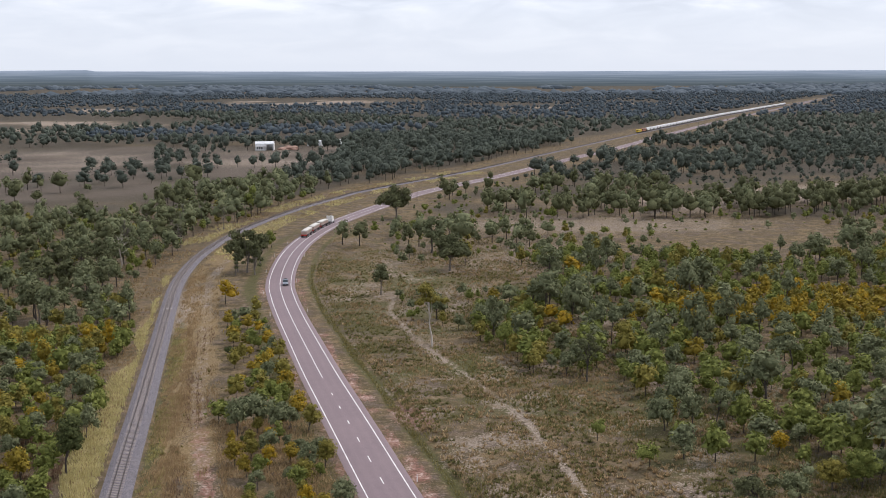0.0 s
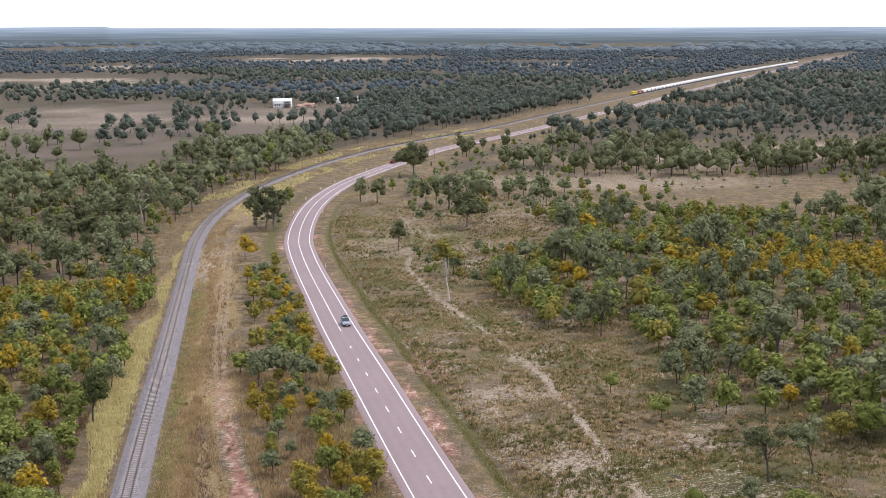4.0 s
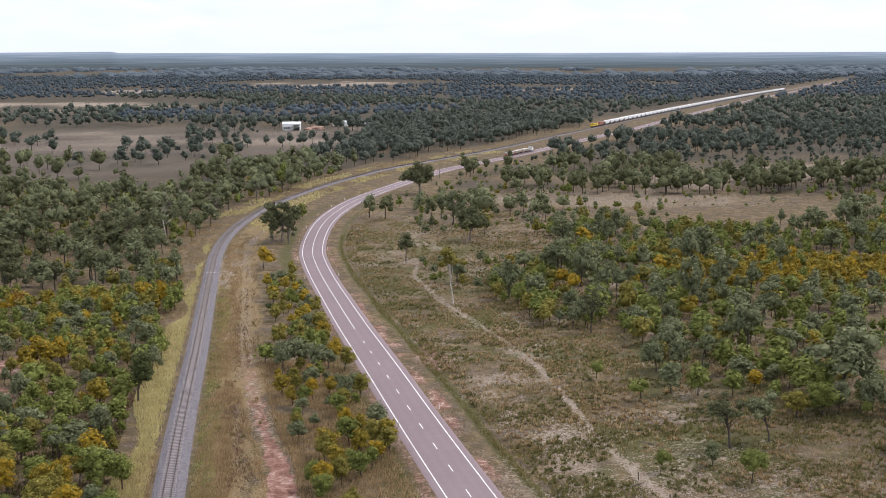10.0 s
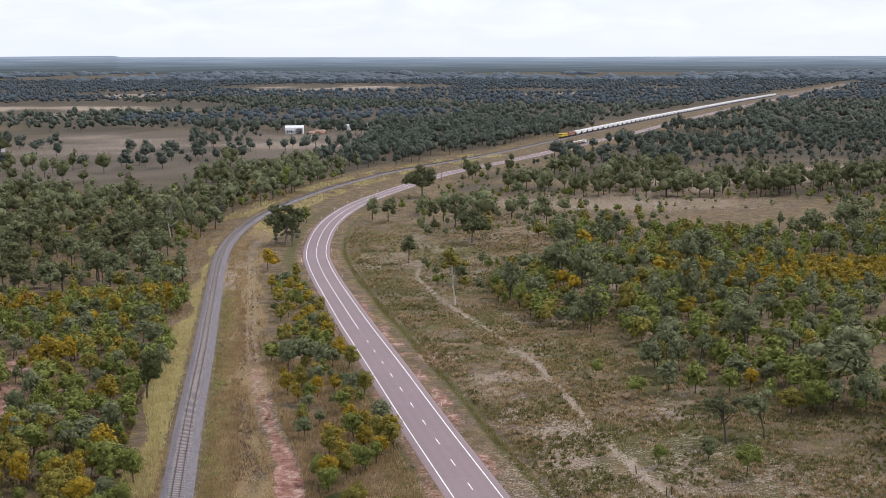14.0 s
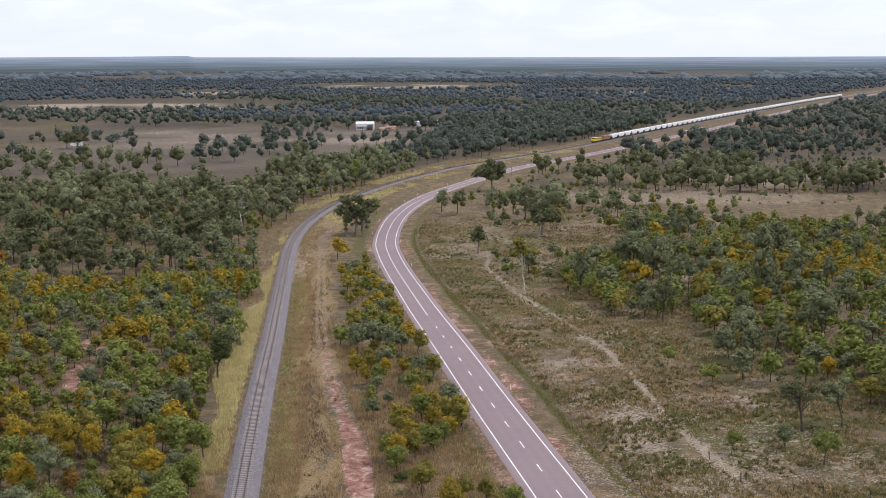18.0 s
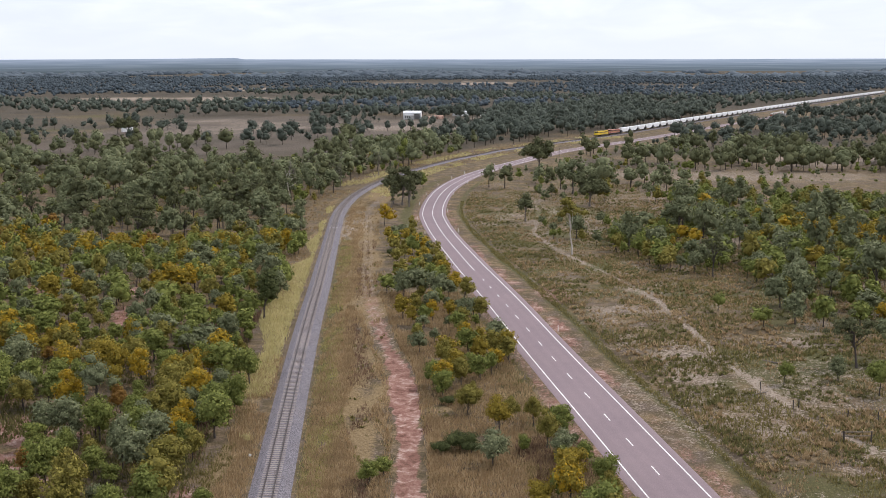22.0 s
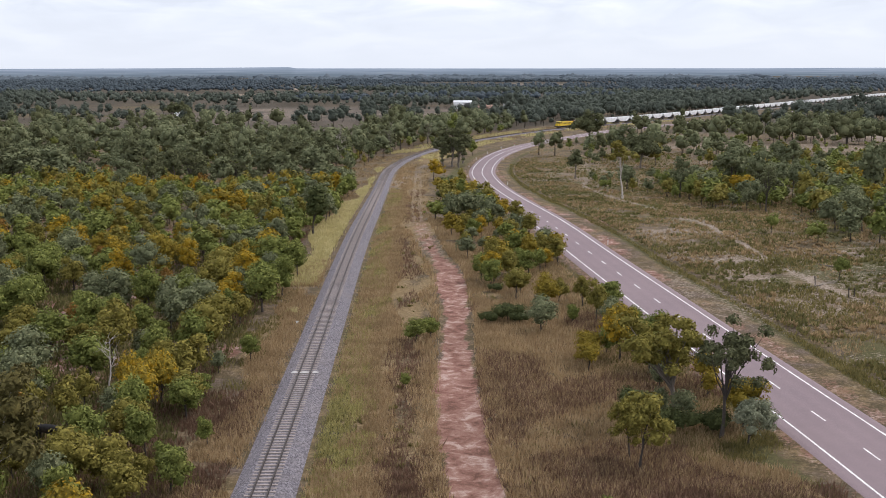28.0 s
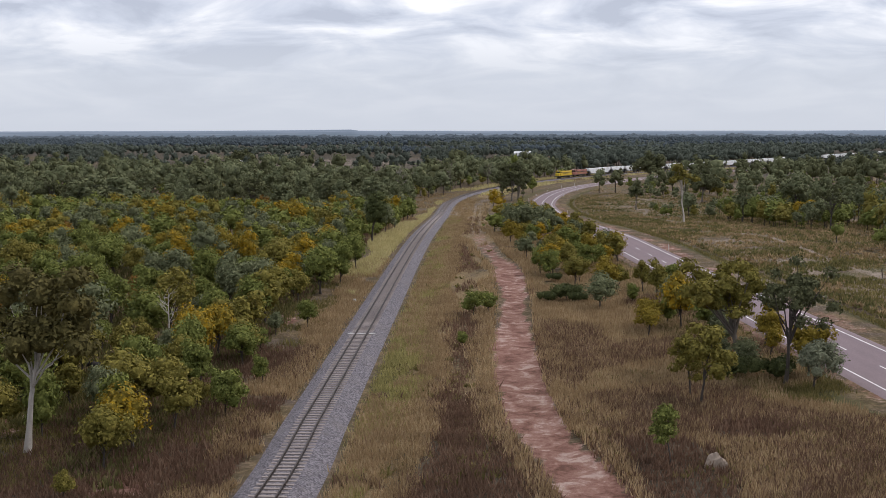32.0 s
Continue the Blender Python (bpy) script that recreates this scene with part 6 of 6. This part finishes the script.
def trestle():
    """A short rail fence of two posts with two rails."""
    g = tagged(new("rail_fence"), "short weathered timber rail fence in dry grass", "fence")
    for x in (-1.65, 1.65):
        part("post", cyl(bm(), 0.11, (x, 0, -0.2), (x * 1.01, 0.03, 1.25), 8, 0.09), BARK_DARK, g)
    for z in (1.12, 0.62):
        part("rail", cyl(bm(), 0.07, (-1.9, 0.08, z), (1.85, 0.08, z + 0.05), 8, 0.06), BARK, g, "grey timber rail")
    g.matrix_basis = pose(35.6, 141.6, 0, 0, 0, 4)


def fence_posts():
    rng = random.Random(12)
    first = None
    for x, y in ((30.4, 154.5), (31.2, 155.0), (36.5, 150.5), (40.2, 150.0), (46.0, 149.0), (27.6, 163.0), (39.6, 137.5), (43.5, 136.0)):
        m = pose(x, y, 0, rng.uniform(-5, 5), rng.uniform(-5, 5), rng.uniform(0, 360))
        if first is None:
            first = tagged(new("fence_post"), "grey weathered timber fence post", "post", "old fence posts")
            part("stake", cyl(bm(), 0.085, (0, 0, -0.25), (0.02, 0.01, 1.3), 7, 0.07), BARK_DARK, first)
            part("wire_tie", cyl(bm(), 0.092, (0.016, 0.008, 1.02), (0.017, 0.009, 1.05), 7), DARK, first)
            first.matrix_basis = m
        else:
            copy_thing(first, m)


def termite_mound():
    b = bm()
    bmesh.ops.create_icosphere(b, subdivisions=3, radius=1.0)
    for v in b.verts:
        k = 1 + 0.4 * noise.noise(v.co * 1.3 + Vector((4, 0, 0))) + 0.15 * noise.noise(v.co * 4.5)
        v.co = Vector((v.co.x * 0.62 * k, v.co.y * 0.45 * k, max(v.co.z, -0.2) * 0.75 * k))
    me = bpy.data.meshes.new("termite_mound")
    b.to_mesh(me)
    b.free()
    me.materials.append(worn("pale_clay", (0.34, 0.27, 0.21), 0.95, vary=0.5, scale=1.2, dirt=(0.2, 0.15, 0.11)))
    o = tagged(new("termite_mound", me), "low pale clay termite mound in brown grass", "mound")
    o.matrix_basis = pose(2.6, 67.7, 0.08)


def fallen_log(x, y, turn, ln):
    o = tagged(new("fallen_log"), "bleached fallen branch lying on bare soil", "log", "fallen branches")
    v, f = tube([(0, 0, 0.12), (ln * 0.4, 0.1, 0.16), (ln * 0.8, -0.1, 0.22), (ln, 0.05, 0.3)], [0.12, 0.10, 0.07, 0.03], 7)
    child("trunk", mesh_from("trunk", v, f, BARK, smooth=True), o)
    v, f = tube([(ln * 0.5, 0.05, 0.16), (ln * 0.7, 0.6, 0.35), (ln * 0.8, 1.0, 0.42)], [0.07, 0.05, 0.02], 6)
    child("branch", mesh_from("branch", v, f, BARK, smooth=True), o)
    o.matrix_basis = pose(x, y, 0, 0, 0, turn)


trestle()
fence_posts()
termite_mound()
for row in ((25.9, 160.2, 35, 3.2), (45.5, 174.0, 10, 4.0), (33.0, 178.0, 150, 3.0), (-47.5, 103.0, 60, 3.4)):
    fallen_log(*row)


def grey_deadwood():
    rng = random.Random(4)
    v, f = bare_arrays(8, 9.0, 0.14, 14)
    me = mesh_from("trunk", v, f, BARK, smooth=True)
    first = None
    for _ in range(16):
        x, y = rng.uniform(-116, -86), rng.uniform(450, 550)
        x += (y - 450) * 0.14
        m = Matrix.LocRotScale((x, y, float(fall(y)) - 0.05), Euler((0, 0, rng.uniform(0, 6.28))), (rng.uniform(0.8, 1.25),) * 3)
        if first is None:
            first = tagged(new("dead_tree"), "leafless grey tree at the edge of the wood", "tree", "leafless grey trees")
            child("trunk", me, first)
            first.matrix_basis = m
            continue
        copy_thing(first, Matrix.LocRotScale(m.translation, m.to_euler(), Vector(m.to_scale()) / first.scale[0]))


grey_deadwood()


# ---------------------------------------------------------------- what moves
def motions():
    times = [0, 2, 4, 6, 8, 10, 12, 14, 16, 18, 20, 22, 24, 26, 28, 30, 32]
    # train: place of its nose along the railway, towards the camera
    r0 = RAIL.s_of_y(579) - 625
    nose = lambda t: r0 + float(np.interp(t, [0, 6, 13, 19, 24.5, 28, 32], [1329, 1188, 1023, 884, 774, 708, 625]))
    lead = locomotive(YELLOW, "yellow diesel locomotive at the head of the train")
    second = locomotive(MAROON, "maroon and yellow diesel locomotive, second in the train")
    back = 9.6
    units = [(lead, 9.8), (second, 30.0)]
    first = hopper()
    wagons = [first] + [copy_thing(first, Matrix.Identity(4)) for _ in range(62)]
    units += [(w, 48.6 + 16.6 * i) for i, w in enumerate(wagons)]
    for ob, d in units:
        walk(ob, [(t, along(RAIL, nose(t) + d, 0, 0.625, back=True)) for t in times])
    # road train, driving away on the left
    k0 = ROAD.s_of_y(353) - 382
    front = lambda t: k0 + float(np.interp(t, [0, 6, 9, 19, 32], [558.4, 717.2, 795.2, 1087.2, 1466.2]))
    mover = prime_mover()
    first = trailer()
    for ob, d in [(mover, 4.5), (first, 14.5), (copy_thing(first, Matrix.Identity(4)), 27.6), (copy_thing(first, Matrix.Identity(4)), 40.7)]:
        walk(ob, [(t, along(ROAD, front(t) - d, -1.65, 0.135)) for t in times])
    # car, driving towards the camera on its own left
    place = lambda t: k0 + float(np.interp(t, [0, 3.5, 5.5, 6, 7.7, 32], [411.5, 309.7, 250.1, 236.9, 195.4, -400]))
    walk(car(), [(t, along(ROAD, place(t), 1.65, 0.135, back=True)) for t in [0, 1, 2, 3, 4, 5, 6, 7, 8, 9] + times[5:]])


motions()
